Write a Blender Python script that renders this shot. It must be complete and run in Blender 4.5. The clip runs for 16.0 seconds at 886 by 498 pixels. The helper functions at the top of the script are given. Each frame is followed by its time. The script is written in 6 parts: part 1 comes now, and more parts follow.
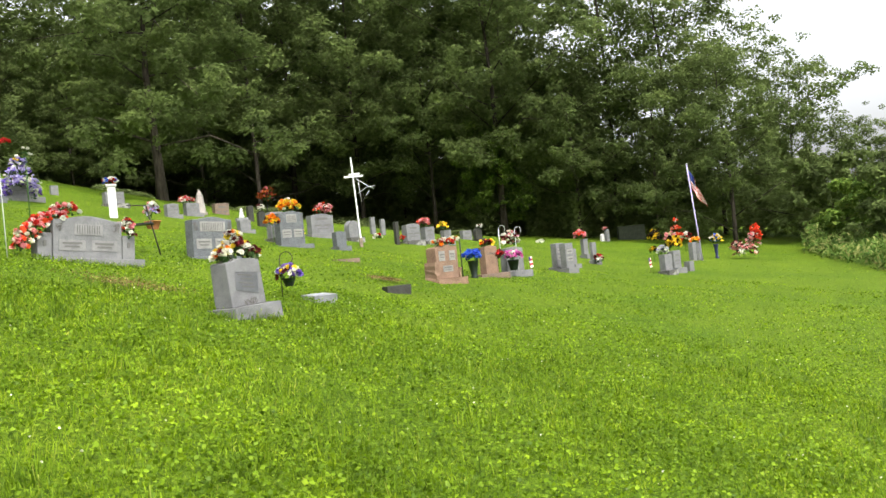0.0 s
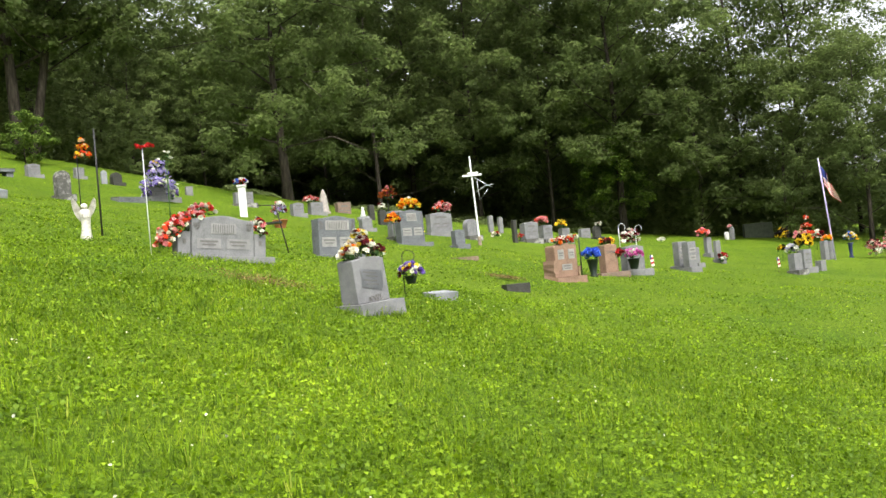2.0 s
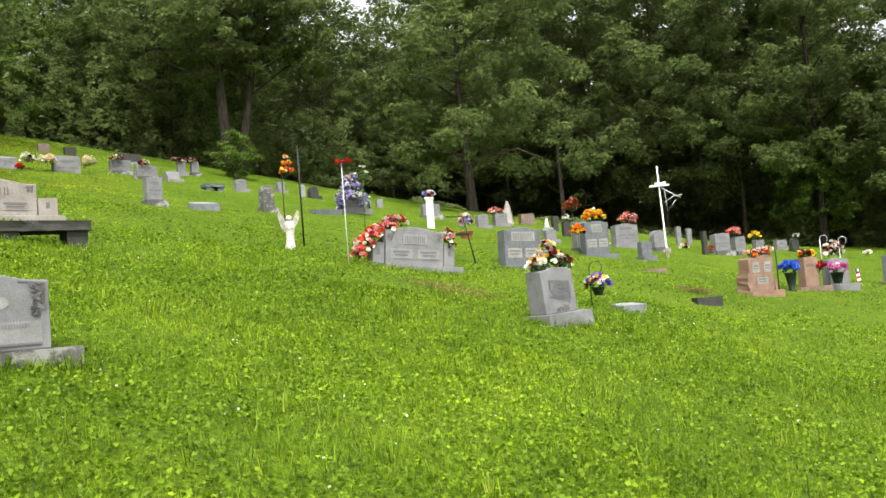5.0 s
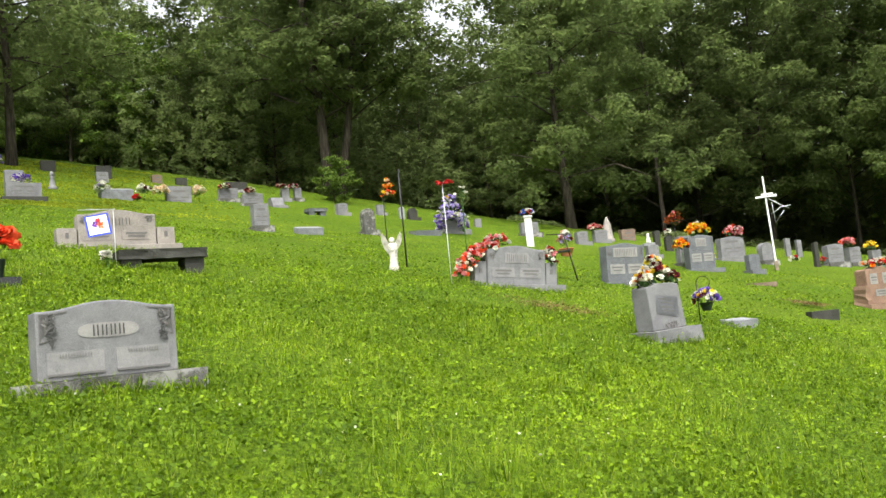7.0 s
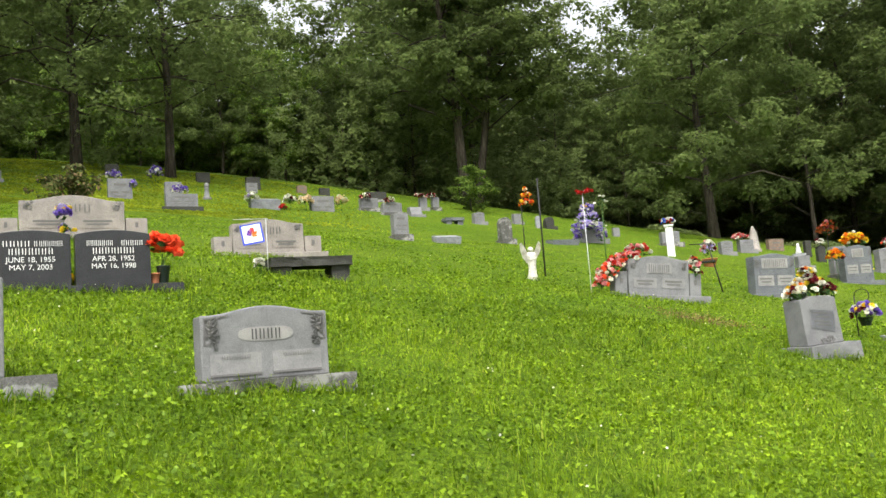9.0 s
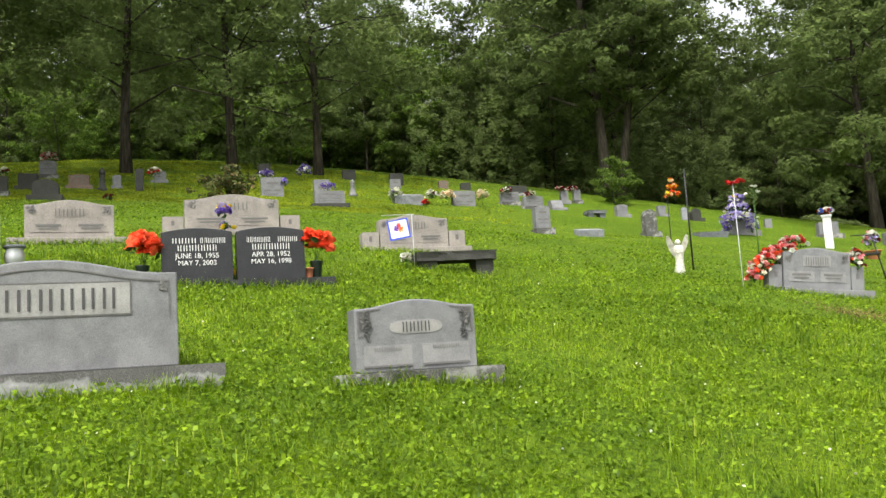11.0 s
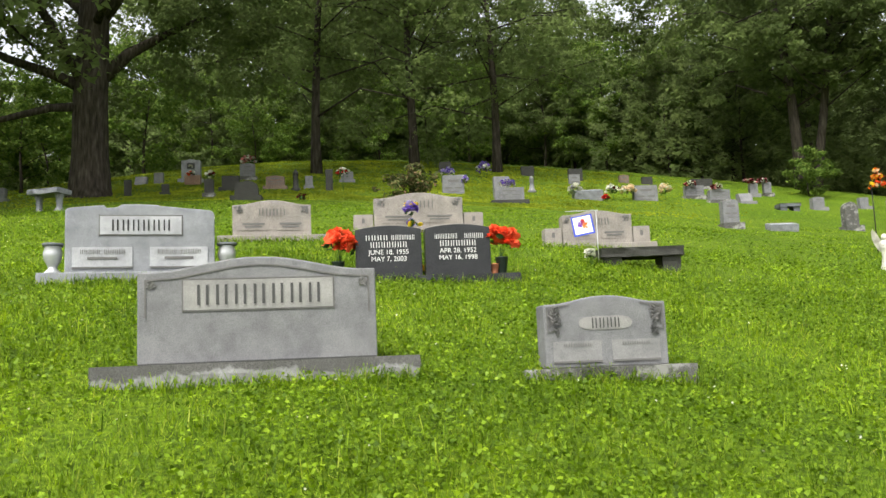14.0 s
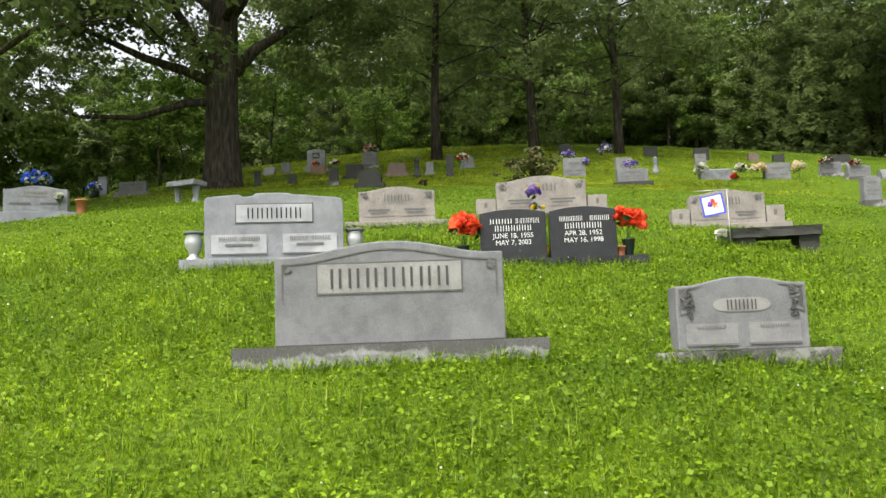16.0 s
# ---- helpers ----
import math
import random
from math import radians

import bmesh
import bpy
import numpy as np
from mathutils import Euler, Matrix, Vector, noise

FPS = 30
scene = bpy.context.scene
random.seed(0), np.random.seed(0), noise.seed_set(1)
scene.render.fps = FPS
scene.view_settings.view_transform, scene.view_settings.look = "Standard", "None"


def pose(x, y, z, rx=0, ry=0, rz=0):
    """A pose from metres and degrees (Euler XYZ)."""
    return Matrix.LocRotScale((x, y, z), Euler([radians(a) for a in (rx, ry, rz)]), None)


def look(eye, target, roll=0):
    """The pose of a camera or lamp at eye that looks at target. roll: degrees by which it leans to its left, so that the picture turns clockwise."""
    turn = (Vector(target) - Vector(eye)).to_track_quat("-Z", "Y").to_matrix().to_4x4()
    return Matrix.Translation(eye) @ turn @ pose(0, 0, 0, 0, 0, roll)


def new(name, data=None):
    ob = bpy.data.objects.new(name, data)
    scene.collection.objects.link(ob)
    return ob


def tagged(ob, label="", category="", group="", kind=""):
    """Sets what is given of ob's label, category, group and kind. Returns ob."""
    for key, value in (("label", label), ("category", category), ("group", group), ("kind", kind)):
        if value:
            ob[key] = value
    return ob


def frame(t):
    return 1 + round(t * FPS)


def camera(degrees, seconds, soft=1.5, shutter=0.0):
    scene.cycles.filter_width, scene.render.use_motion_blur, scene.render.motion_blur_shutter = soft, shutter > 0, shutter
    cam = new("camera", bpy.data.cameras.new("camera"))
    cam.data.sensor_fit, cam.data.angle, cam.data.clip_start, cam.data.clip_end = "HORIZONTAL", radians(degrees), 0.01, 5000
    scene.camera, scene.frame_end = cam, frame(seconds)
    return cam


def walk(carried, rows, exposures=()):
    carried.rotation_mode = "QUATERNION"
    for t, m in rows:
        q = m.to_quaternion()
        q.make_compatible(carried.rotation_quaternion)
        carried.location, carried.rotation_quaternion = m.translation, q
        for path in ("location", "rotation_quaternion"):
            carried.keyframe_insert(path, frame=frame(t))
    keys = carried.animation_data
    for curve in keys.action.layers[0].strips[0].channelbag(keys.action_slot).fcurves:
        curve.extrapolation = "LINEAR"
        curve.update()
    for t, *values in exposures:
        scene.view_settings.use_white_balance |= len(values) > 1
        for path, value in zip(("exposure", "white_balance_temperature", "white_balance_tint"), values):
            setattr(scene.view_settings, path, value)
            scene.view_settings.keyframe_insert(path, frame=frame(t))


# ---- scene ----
cam = camera(53.9, 16.0)


def aim(x, y, z, yaw, pitch, roll):
    """A camera pose from a place, a bearing to the left of +y, a tilt and a roll, in degrees."""
    a, b = radians(yaw), radians(pitch)
    ahead = Vector((-math.sin(a) * math.cos(b), math.cos(a) * math.cos(b), math.sin(b)))
    return look((x, y, z), Vector((x, y, z)) + ahead, roll)


walk(cam, [
    (0.0, aim(0.000, 0.000, 1.450, 0.03, 1.05, -5.88)),
    (0.5, aim(-0.007, -0.024, 1.452, 1.76, 1.19, -5.71)),
    (1.0, aim(-0.014, -0.048, 1.454, 4.02, 1.41, -5.57)),
    (1.5, aim(-0.021, -0.072, 1.456, 6.18, 1.70, -5.53)),
    (2.0, aim(-0.028, -0.096, 1.458, 7.67, 1.68, -5.59)),
    (2.5, aim(-0.036, -0.111, 1.457, 9.41, 1.76, -5.65)),
    (3.0, aim(-0.044, -0.125, 1.457, 11.31, 2.23, -5.74)),
    (3.5, aim(-0.052, -0.140, 1.456, 12.71, 2.74, -4.98)),
    (4.0, aim(-0.059, -0.154, 1.455, 14.69, 2.92, -4.39)),
    (6.5, aim(-0.086, -0.256, 1.455, 24.75, 4.79, -5.83)),
    (7.0, aim(-0.097, -0.264, 1.456, 25.73, 5.32, -5.60)),
    (7.5, aim(-0.109, -0.272, 1.458, 28.16, 5.82, -5.43)),
    (8.0, aim(-0.120, -0.281, 1.460, 30.02, 6.11, -4.99)),
    (8.5, aim(-0.123, -0.298, 1.460, 32.13, 6.40, -4.88)),
    (9.0, aim(-0.127, -0.315, 1.461, 34.53, 6.67, -4.37)),
    (11.5, aim(-0.130, -0.377, 1.464, 45.56, 6.75, -3.53)),
    (12.0, aim(-0.129, -0.385, 1.465, 47.06, 6.52, -3.34)),
    (12.5, aim(-0.129, -0.403, 1.464, 48.69, 6.35, -3.35)),
    (13.0, aim(-0.128, -0.422, 1.463, 50.56, 6.47, -2.83)),
    (13.5, aim(-0.128, -0.440, 1.462, 52.69, 6.94, -2.16)),
    (14.0, aim(-0.127, -0.458, 1.461, 55.47, 7.25, -2.37)),
    (14.5, aim(-0.132, -0.467, 1.458, 57.25, 7.52, -2.10)),
    (15.0, aim(-0.137, -0.477, 1.456, 59.54, 7.05, -2.69)),
    (15.5, aim(-0.141, -0.487, 1.453, 61.31, 6.76, -2.42)),
    (16.0, aim(-0.146, -0.496, 1.450, 63.41, 6.58, -2.19)),
], exposures=[(0.0, 1.52), (4.0, 1.52), (9.0, 1.42), (16.0, 1.36)])

# ---- world and sun: a bright overcast day ----
world = bpy.data.worlds.new("overcast_sky")
scene.world = world
world.use_nodes = True
wn = world.node_tree.nodes
wl = world.node_tree.links
bg = wn["Background"]
sky = wn.new("ShaderNodeTexSky")
sky.sky_type = "NISHITA"
sky.sun_disc = False
sky.sun_elevation = radians(58)
sky.sun_rotation = radians(150)
sky.dust_density = 6.0
grey = wn.new("ShaderNodeHueSaturation")
grey.inputs["Saturation"].default_value = 0.18
wl.new(sky.outputs[0], grey.inputs["Color"])
wl.new(grey.outputs[0], bg.inputs["Color"])
bg.inputs["Strength"].default_value = 0.15
sun_data = bpy.data.lights.new("sun", "SUN")
sun_data.energy = 1.0
sun_data.angle = radians(14)
sun_data.color = (1.0, 0.96, 0.88)
sun = new("sun", sun_data)
sun.matrix_world = look((14, -25, 46), (0, 0, 0))


# ---- materials ----
def material(name, build, rough=0.8, metal=0.0, spec=0.3):
    m = bpy.data.materials.new(name)
    m.use_nodes = True
    nt = m.node_tree
    p = nt.nodes["Principled BSDF"]
    p.inputs["Roughness"].default_value = rough
    p.inputs["Metallic"].default_value = metal
    p.inputs["Specular IOR Level"].default_value = spec
    build(nt, p)
    return m


def noise_node(nt, scale, detail=4.0, rough=0.6, obj=True):
    co = nt.nodes.new("ShaderNodeTexCoord")
    n = nt.nodes.new("ShaderNodeTexNoise")
    n.inputs["Scale"].default_value = scale
    n.inputs["Detail"].default_value = detail
    n.inputs["Roughness"].default_value = rough
    nt.links.new(co.outputs["Object" if obj else "Generated"], n.inputs["Vector"])
    return n.outputs["Fac"]


def ramp(nt, fac, stops):
    r = nt.nodes.new("ShaderNodeValToRGB")
    els = r.color_ramp.elements
    while len(els) < len(stops):
        els.new(0.5)
    for e, (pos, col) in zip(els, stops):
        e.position = pos
        e.color = (*col, 1)
    nt.links.new(fac, r.inputs["Fac"])
    return r.outputs["Color"]


def mix(nt, fac, a, b, mode="MIX"):
    n = nt.nodes.new("ShaderNodeMix")
    n.data_type = "RGBA"
    n.blend_type = mode
    for value, sock in ((fac, n.inputs["Factor"]), (a, n.inputs["A"]), (b, n.inputs["B"])):
        if isinstance(value, (int, float)):
            sock.default_value = value
        elif isinstance(value, tuple):
            sock.default_value = (*value, 1)
        else:
            nt.links.new(value, sock)
    return n.outputs["Result"]


def bump(nt, p, height, strength, distance):
    b = nt.nodes.new("ShaderNodeBump")
    b.inputs["Strength"].default_value = strength
    b.inputs["Distance"].default_value = distance
    nt.links.new(height, b.inputs["Height"])
    nt.links.new(b.outputs["Normal"], p.inputs["Normal"])


def stone_material(name, dark, mid, light, stain, stain_amount=0.5, rough=0.75, grain=260.0, patch=2.6):
    """Granite: fine speckle, blotches and darker weather stains."""
    def build(nt, p):
        speck = ramp(nt, noise_node(nt, grain, 2.0, 0.7), [(0.35, dark), (0.5, mid), (0.66, light)])
        blot = ramp(nt, noise_node(nt, 5.0, 5.0, 0.65), [(0.35, (0.72, 0.72, 0.72)), (0.65, (1.1, 1.1, 1.08))])
        col = mix(nt, 1.0, speck, blot, "MULTIPLY")
        mask = ramp(nt, noise_node(nt, patch, 6.0, 0.7), [(0.5, (0, 0, 0)), (0.6 if patch > 3 else 0.72, (stain_amount,) * 3)])
        col = mix(nt, mask, col, stain)
        nt.links.new(col, p.inputs["Base Color"])
        bump(nt, p, noise_node(nt, grain * 0.6, 3.0), 0.25, 0.003)
    return material(name, build, rough)


def plain_material(name, colour, vary=0.2, scale=14.0, rough=0.6, metal=0.0, spec=0.3):
    def build(nt, p):
        lo = tuple(c * (1 - vary) for c in colour)
        hi = tuple(min(1, c * (1 + vary)) for c in colour)
        col = ramp(nt, noise_node(nt, scale, 4.0), [(0.3, lo), (0.7, hi)])
        nt.links.new(col, p.inputs["Base Color"])
        bump(nt, p, noise_node(nt, scale * 5, 3.0), 0.15, 0.004)
    return material(name, build, rough, metal, spec)


def leaf_material(name, stops, glow=0.35, rough=0.7, tuft=0.0, spec=0.12):
    """Leaves or petals: each piece has its own shade, and lets some light through."""
    def build(nt, p):
        geo = nt.nodes.new("ShaderNodeNewGeometry")
        col = ramp(nt, geo.outputs["Random Per Island"], stops)
        patch = ramp(nt, noise_node(nt, 0.6, 3.0), [(0.3, (0.7, 0.72, 0.7)), (0.7, (1.15, 1.12, 1.0))])
        col = mix(nt, 1.0, col, patch, "MULTIPLY")
        if tuft:
            clump = ramp(nt, noise_node(nt, tuft, 3.0, 0.7), [(0.34, (0.66, 0.68, 0.64)), (0.5, (1.02, 1.02, 0.97)), (0.68, (1.5, 1.36, 1.12))])
            col = mix(nt, 1.0, col, clump, "MULTIPLY")
        nt.links.new(col, p.inputs["Base Color"])
        tr = nt.nodes.new("ShaderNodeBsdfTranslucent")
        nt.links.new(col, tr.inputs["Color"])
        ms = nt.nodes.new("ShaderNodeMixShader")
        ms.inputs["Fac"].default_value = glow
        nt.links.new(p.outputs[0], ms.inputs[1])
        nt.links.new(tr.outputs[0], ms.inputs[2])
        nt.links.new(ms.outputs[0], nt.nodes["Material Output"].inputs["Surface"])
    return material(name, build, rough, 0.0, spec)


def lawn(nt, p):
    # the darkest specks paint in shade between the blades
    fine = ramp(nt, noise_node(nt, 30.0, 5.0, 0.7), [(0.32, (0.014, 0.028, 0.002)), (0.5, (0.066, 0.116, 0.006)), (0.66, (0.145, 0.215, 0.012))])
    broad = ramp(nt, noise_node(nt, 0.55, 5.0, 0.6), [(0.32, (0.72, 0.8, 0.6)), (0.68, (1.2, 1.1, 1.0))])
    col = mix(nt, 1.0, fine, broad, "MULTIPLY")
    nt.links.new(col, p.inputs["Base Color"])
    bump(nt, p, noise_node(nt, 40.0, 4.0, 0.7), 0.8, 0.03)


LAWN = material("lawn", lawn, 0.9, 0.0, 0.1)
BLADE = leaf_material("grass_blades", [(0.0, (0.045, 0.092, 0.004)), (0.45, (0.135, 0.235, 0.010)), (0.9, (0.235, 0.350, 0.016)), (1.0, (0.34, 0.38, 0.08))], 0.40, 0.55, 4.5, 0.18)
CLOVER = leaf_material("clover_leaves", [(0.0, (0.060, 0.116, 0.004)), (0.6, (0.152, 0.258, 0.008)), (1.0, (0.220, 0.338, 0.015))], 0.38, 0.52, 4.5, 0.2)
GRANITE = stone_material("grey_granite", (0.118, 0.118, 0.121), (0.172, 0.172, 0.176), (0.226, 0.226, 0.230), (0.112, 0.113, 0.104), 0.4)
PALE = stone_material("pale_granite", (0.155, 0.160, 0.172), (0.222, 0.230, 0.246), (0.285, 0.293, 0.310), (0.196, 0.196, 0.203), 0.3)
WARM = stone_material("warm_grey_granite", (0.150, 0.131, 0.112), (0.252, 0.228, 0.203), (0.346, 0.318, 0.290), (0.163, 0.136, 0.116), 0.4)
SLATE = stone_material("blue_grey_granite", (0.054, 0.059, 0.068), (0.117, 0.126, 0.135), (0.198, 0.207, 0.216), (0.072, 0.072, 0.063), 0.5)
DARK = stone_material("weathered_dark_stone", (0.016, 0.016, 0.014), (0.037, 0.037, 0.031), (0.068, 0.067, 0.057), (0.028, 0.032, 0.020), 0.6)
BLACK = stone_material("polished_charcoal_granite", (0.012, 0.012, 0.014), (0.026, 0.027, 0.029), (0.046, 0.046, 0.049), (0.032, 0.032, 0.034), 0.3, 0.32)
PINK = stone_material("pink_granite", (0.12, 0.07, 0.045), (0.235, 0.145, 0.10), (0.33, 0.22, 0.16), (0.13, 0.09, 0.065), 0.5)
BROWN = stone_material("brown_granite", (0.096, 0.064, 0.048), (0.176, 0.124, 0.096), (0.256, 0.192, 0.152), (0.088, 0.072, 0.056), 0.5)
WHITE = stone_material("white_marble", (0.468, 0.468, 0.459), (0.612, 0.612, 0.595), (0.697, 0.697, 0.680), (0.383, 0.374, 0.340), 0.3, 0.6)
FOOT = stone_material("stained_rough_base", (0.035, 0.035, 0.03), (0.085, 0.083, 0.075), (0.14, 0.14, 0.13), (0.27, 0.265, 0.25), 0.9, 0.85, 200.0, 6.0)


def limed(nt, p):
    speck = ramp(nt, noise_node(nt, 200.0, 2.0, 0.7), [(0.35, (0.045, 0.044, 0.040)), (0.5, (0.085, 0.083, 0.077)), (0.66, (0.13, 0.128, 0.12))])
    pale = ramp(nt, noise_node(nt, 14.0, 5.0, 0.7), [(0.3, (0.13, 0.128, 0.12)), (0.55, (0.225, 0.225, 0.218)), (0.75, (0.36, 0.36, 0.35))])
    co = nt.nodes.new("ShaderNodeTexCoord")
    sep = nt.nodes.new("ShaderNodeSeparateXYZ")
    nt.links.new(co.outputs["Object"], sep.inputs[0])
    wave = nt.nodes.new("ShaderNodeMath")
    wave.operation = "MULTIPLY_ADD"
    wave.inputs[1].default_value = 0.24
    nt.links.new(noise_node(nt, 3.6, 4.0, 0.65), wave.inputs[0])
    nt.links.new(sep.outputs["Z"], wave.inputs[2])
    edge = ramp(nt, wave.outputs[0], [(0.176, (1, 1, 1)), (0.190, (0, 0, 0))])
    nt.links.new(mix(nt, edge, speck, pale), p.inputs["Base Color"])
    bump(nt, p, noise_node(nt, 90.0, 4.0), 0.4, 0.006)


LIMED = material("limed_rough_base", limed, 0.85)
WHITE_PANEL = stone_material("polished_pale_panel", (0.30, 0.303, 0.318), (0.350, 0.354, 0.370), (0.395, 0.40, 0.415), (0.33, 0.33, 0.33), 0.3, 0.5)
PANEL = stone_material("honed_panel", (0.20, 0.194, 0.184), (0.255, 0.249, 0.237), (0.305, 0.30, 0.287), (0.236, 0.223, 0.205), 0.35, 0.6)
CUT = plain_material("dark_carved_letters", (0.06, 0.06, 0.058), 0.2, 30.0, 0.9)
CUT_DEEP = plain_material("black_painted_letters", (0.016, 0.016, 0.016), 0.2, 30.0, 0.7)
CUT_LIGHT = plain_material("pale_carved_letters", (0.62, 0.62, 0.60), 0.1, 30.0, 0.8)
CUT_SOFT = plain_material("worn_carving", (0.12, 0.115, 0.11), 0.2, 30.0, 0.9)
WORN = plain_material("faint_carving", (0.145, 0.142, 0.136), 0.2, 30.0, 0.9)


def bark(nt, p):
    co = nt.nodes.new("ShaderNodeTexCoord")
    mp = nt.nodes.new("ShaderNodeMapping")
    mp.inputs["Scale"].default_value = (9, 9, 1.6)
    nt.links.new(co.outputs["Object"], mp.inputs["Vector"])
    n = nt.nodes.new("ShaderNodeTexNoise")
    n.inputs["Scale"].default_value = 1.6
    n.inputs["Detail"].default_value = 6
    nt.links.new(mp.outputs[0], n.inputs["Vector"])
    col = ramp(nt, n.outputs["Fac"], [(0.3, (0.019, 0.016, 0.012)), (0.55, (0.054, 0.045, 0.035)), (0.75, (0.098, 0.084, 0.068))])
    nt.links.new(col, p.inputs["Base Color"])
    bump(nt, p, n.outputs["Fac"], 0.9, 0.06)


BARK = material("bark", bark, 0.95, 0.0, 0.1)
LEAF = leaf_material("woodland_leaves", [(0.0, (0.108, 0.138, 0.050)), (0.5, (0.127, 0.172, 0.058)), (0.9, (0.148, 0.20, 0.066)), (1.0, (0.18, 0.235, 0.075))], 0.74)
# fresh green of young trees, with sun on the leaves put into the colour
LEAF_LIGHT = leaf_material("sunlit_leaves", [(0.0, (0.06, 0.11, 0.018)), (0.5, (0.11, 0.18, 0.030)), (1.0, (0.19, 0.26, 0.05))], 0.45)
# coloured paler than LEAF to lift the shade inside the wood
LEAF_LIFTED = leaf_material("deep_wood_leaves", [(0.0, (0.14, 0.18, 0.065)), (0.6, (0.165, 0.215, 0.075)), (1.0, (0.19, 0.25, 0.085))], 0.68)
METAL = plain_material("black_painted_metal", (0.02, 0.02, 0.02), 0.3, 20.0, 0.5, 0.3)
MOSS = plain_material("mossy_dark_stone", (0.052, 0.062, 0.042), 0.3, 6.0, 0.9)
PAINT = plain_material("white_paint", (0.75, 0.75, 0.73), 0.08, 12.0, 0.5)
RUST = plain_material("weathered_wood", (0.20, 0.16, 0.12), 0.35, 12.0, 0.9)
POT = plain_material("terracotta", (0.42, 0.16, 0.08), 0.2, 14.0, 0.8)
POT_DARK = plain_material("dark_green_plastic", (0.012, 0.02, 0.014), 0.2, 14.0, 0.45)
URN = plain_material("grey_metal_urn", (0.45, 0.46, 0.46), 0.15, 10.0, 0.4, 0.5)
PETAL = {
    "red": leaf_material("red_petals", [(0.0, (0.35, 0.01, 0.015)), (1.0, (0.75, 0.05, 0.05))], 0.25),
    "coral": leaf_material("coral_petals", [(0.0, (0.70, 0.06, 0.02)), (1.0, (0.95, 0.16, 0.07))], 0.25),
    "orange": leaf_material("orange_petals", [(0.0, (0.75, 0.14, 0.01)), (1.0, (0.95, 0.38, 0.03))], 0.25),
    "yellow": leaf_material("yellow_petals", [(0.0, (0.80, 0.50, 0.02)), (1.0, (0.95, 0.78, 0.08))], 0.25),
    "white": leaf_material("white_petals", [(0.0, (0.62, 0.61, 0.55)), (1.0, (0.88, 0.88, 0.84))], 0.25),
    "cream": leaf_material("cream_petals", [(0.0, (0.72, 0.52, 0.34)), (1.0, (0.90, 0.76, 0.58))], 0.25),
    "pink": leaf_material("pink_petals", [(0.0, (0.62, 0.16, 0.22)), (1.0, (0.90, 0.45, 0.48))], 0.25),
    "magenta": leaf_material("magenta_petals", [(0.0, (0.50, 0.05, 0.32)), (1.0, (0.78, 0.25, 0.62))], 0.25),
    "purple": leaf_material("purple_petals", [(0.0, (0.10, 0.045, 0.38)), (1.0, (0.30, 0.19, 0.72))], 0.25),
    "lilac": leaf_material("lilac_petals", [(0.0, (0.34, 0.28, 0.68)), (1.0, (0.62, 0.56, 0.86))], 0.25),
    "blue": leaf_material("blue_petals", [(0.0, (0.03, 0.08, 0.60)), (1.0, (0.12, 0.26, 0.88))], 0.25),
    "black": leaf_material("black_petals", [(0.0, (0.008, 0.007, 0.006)), (1.0, (0.03, 0.022, 0.018))], 0.1),
    "maroon": leaf_material("maroon_petals", [(0.0, (0.06, 0.008, 0.012)), (1.0, (0.20, 0.02, 0.03))], 0.25),
    "rust": leaf_material("rust_petals", [(0.0, (0.25, 0.05, 0.015)), (1.0, (0.48, 0.14, 0.04))], 0.25),
}

# ---- the lie of the land: a slope with a rounded hilltop ----
SWELLS = {
    -46: (-0.08, -0.27, 0.81, 0.33, -0.8, -0.06), -34: (0.71, 0.81, 2.46, 2.77, 1.15, 0.86),
    -22: (-0.73, -0.05, -0.5, 0.13, 1.54, 0.24), -10: (-1.24, 2.41, 0.67, -0.14, 0.62, -0.33),
    2: (-1.37, -0.92, -1.05, 0.39, -0.22, 0.11), 14: (-0.04, -0.48, -0.22, -0.52, -0.69, 0.03),
    26: (0.39, 0.76, 0.84, 0.08, 0.05, 0.12),
}


def land(x, y):
    """The ground's height at a place."""
    x, y = np.clip(x, -80, 80), np.clip(y, -80, 80)
    z = 0.96 - 1.69 * x / 20 + 0.91 * y / 20
    for cx, row in SWELLS.items():
        for k, s in enumerate(row):
            z = z + s * np.exp(-((x - cx) ** 2 + (y + 14 - 12 * k) ** 2) / 242)
    return z


# ---- mesh helpers ----
def mesh_of(name, verts, faces, mat, smooth=False):
    me = bpy.data.meshes.new(name)
    me.from_pydata([tuple(v) for v in verts], [], faces)
    me.materials.append(mat)
    if smooth:
        me.polygons.foreach_set("use_smooth", [True] * len(me.polygons))
    me.update()
    return me


def quads(name, corners, mat):
    """A mesh of loose faces from an array (n, k, 3)."""
    n, k = corners.shape[:2]
    me = bpy.data.meshes.new(name)
    me.vertices.add(n * k)
    me.vertices.foreach_set("co", np.ascontiguousarray(corners, dtype=np.float32).ravel())
    me.loops.add(n * k)
    me.loops.foreach_set("vertex_index", np.arange(n * k, dtype=np.int32))
    me.polygons.add(n)
    me.polygons.foreach_set("loop_start", np.arange(0, n * k, k, dtype=np.int32))
    me.materials.append(mat)
    me.update(calc_edges=True)
    return me


def part(name, bm, mat, parent, label=""):
    """Links a bmesh, or a ready mesh, as one part under a thing."""
    if isinstance(bm, bmesh.types.BMesh):
        me = bpy.data.meshes.new(name)
        bm.to_mesh(me)
        bm.free()
        me.materials.append(mat)
    else:
        me = bm
    ob = new(name, me)
    ob.parent = parent
    if label:
        tagged(ob, label)
    return ob


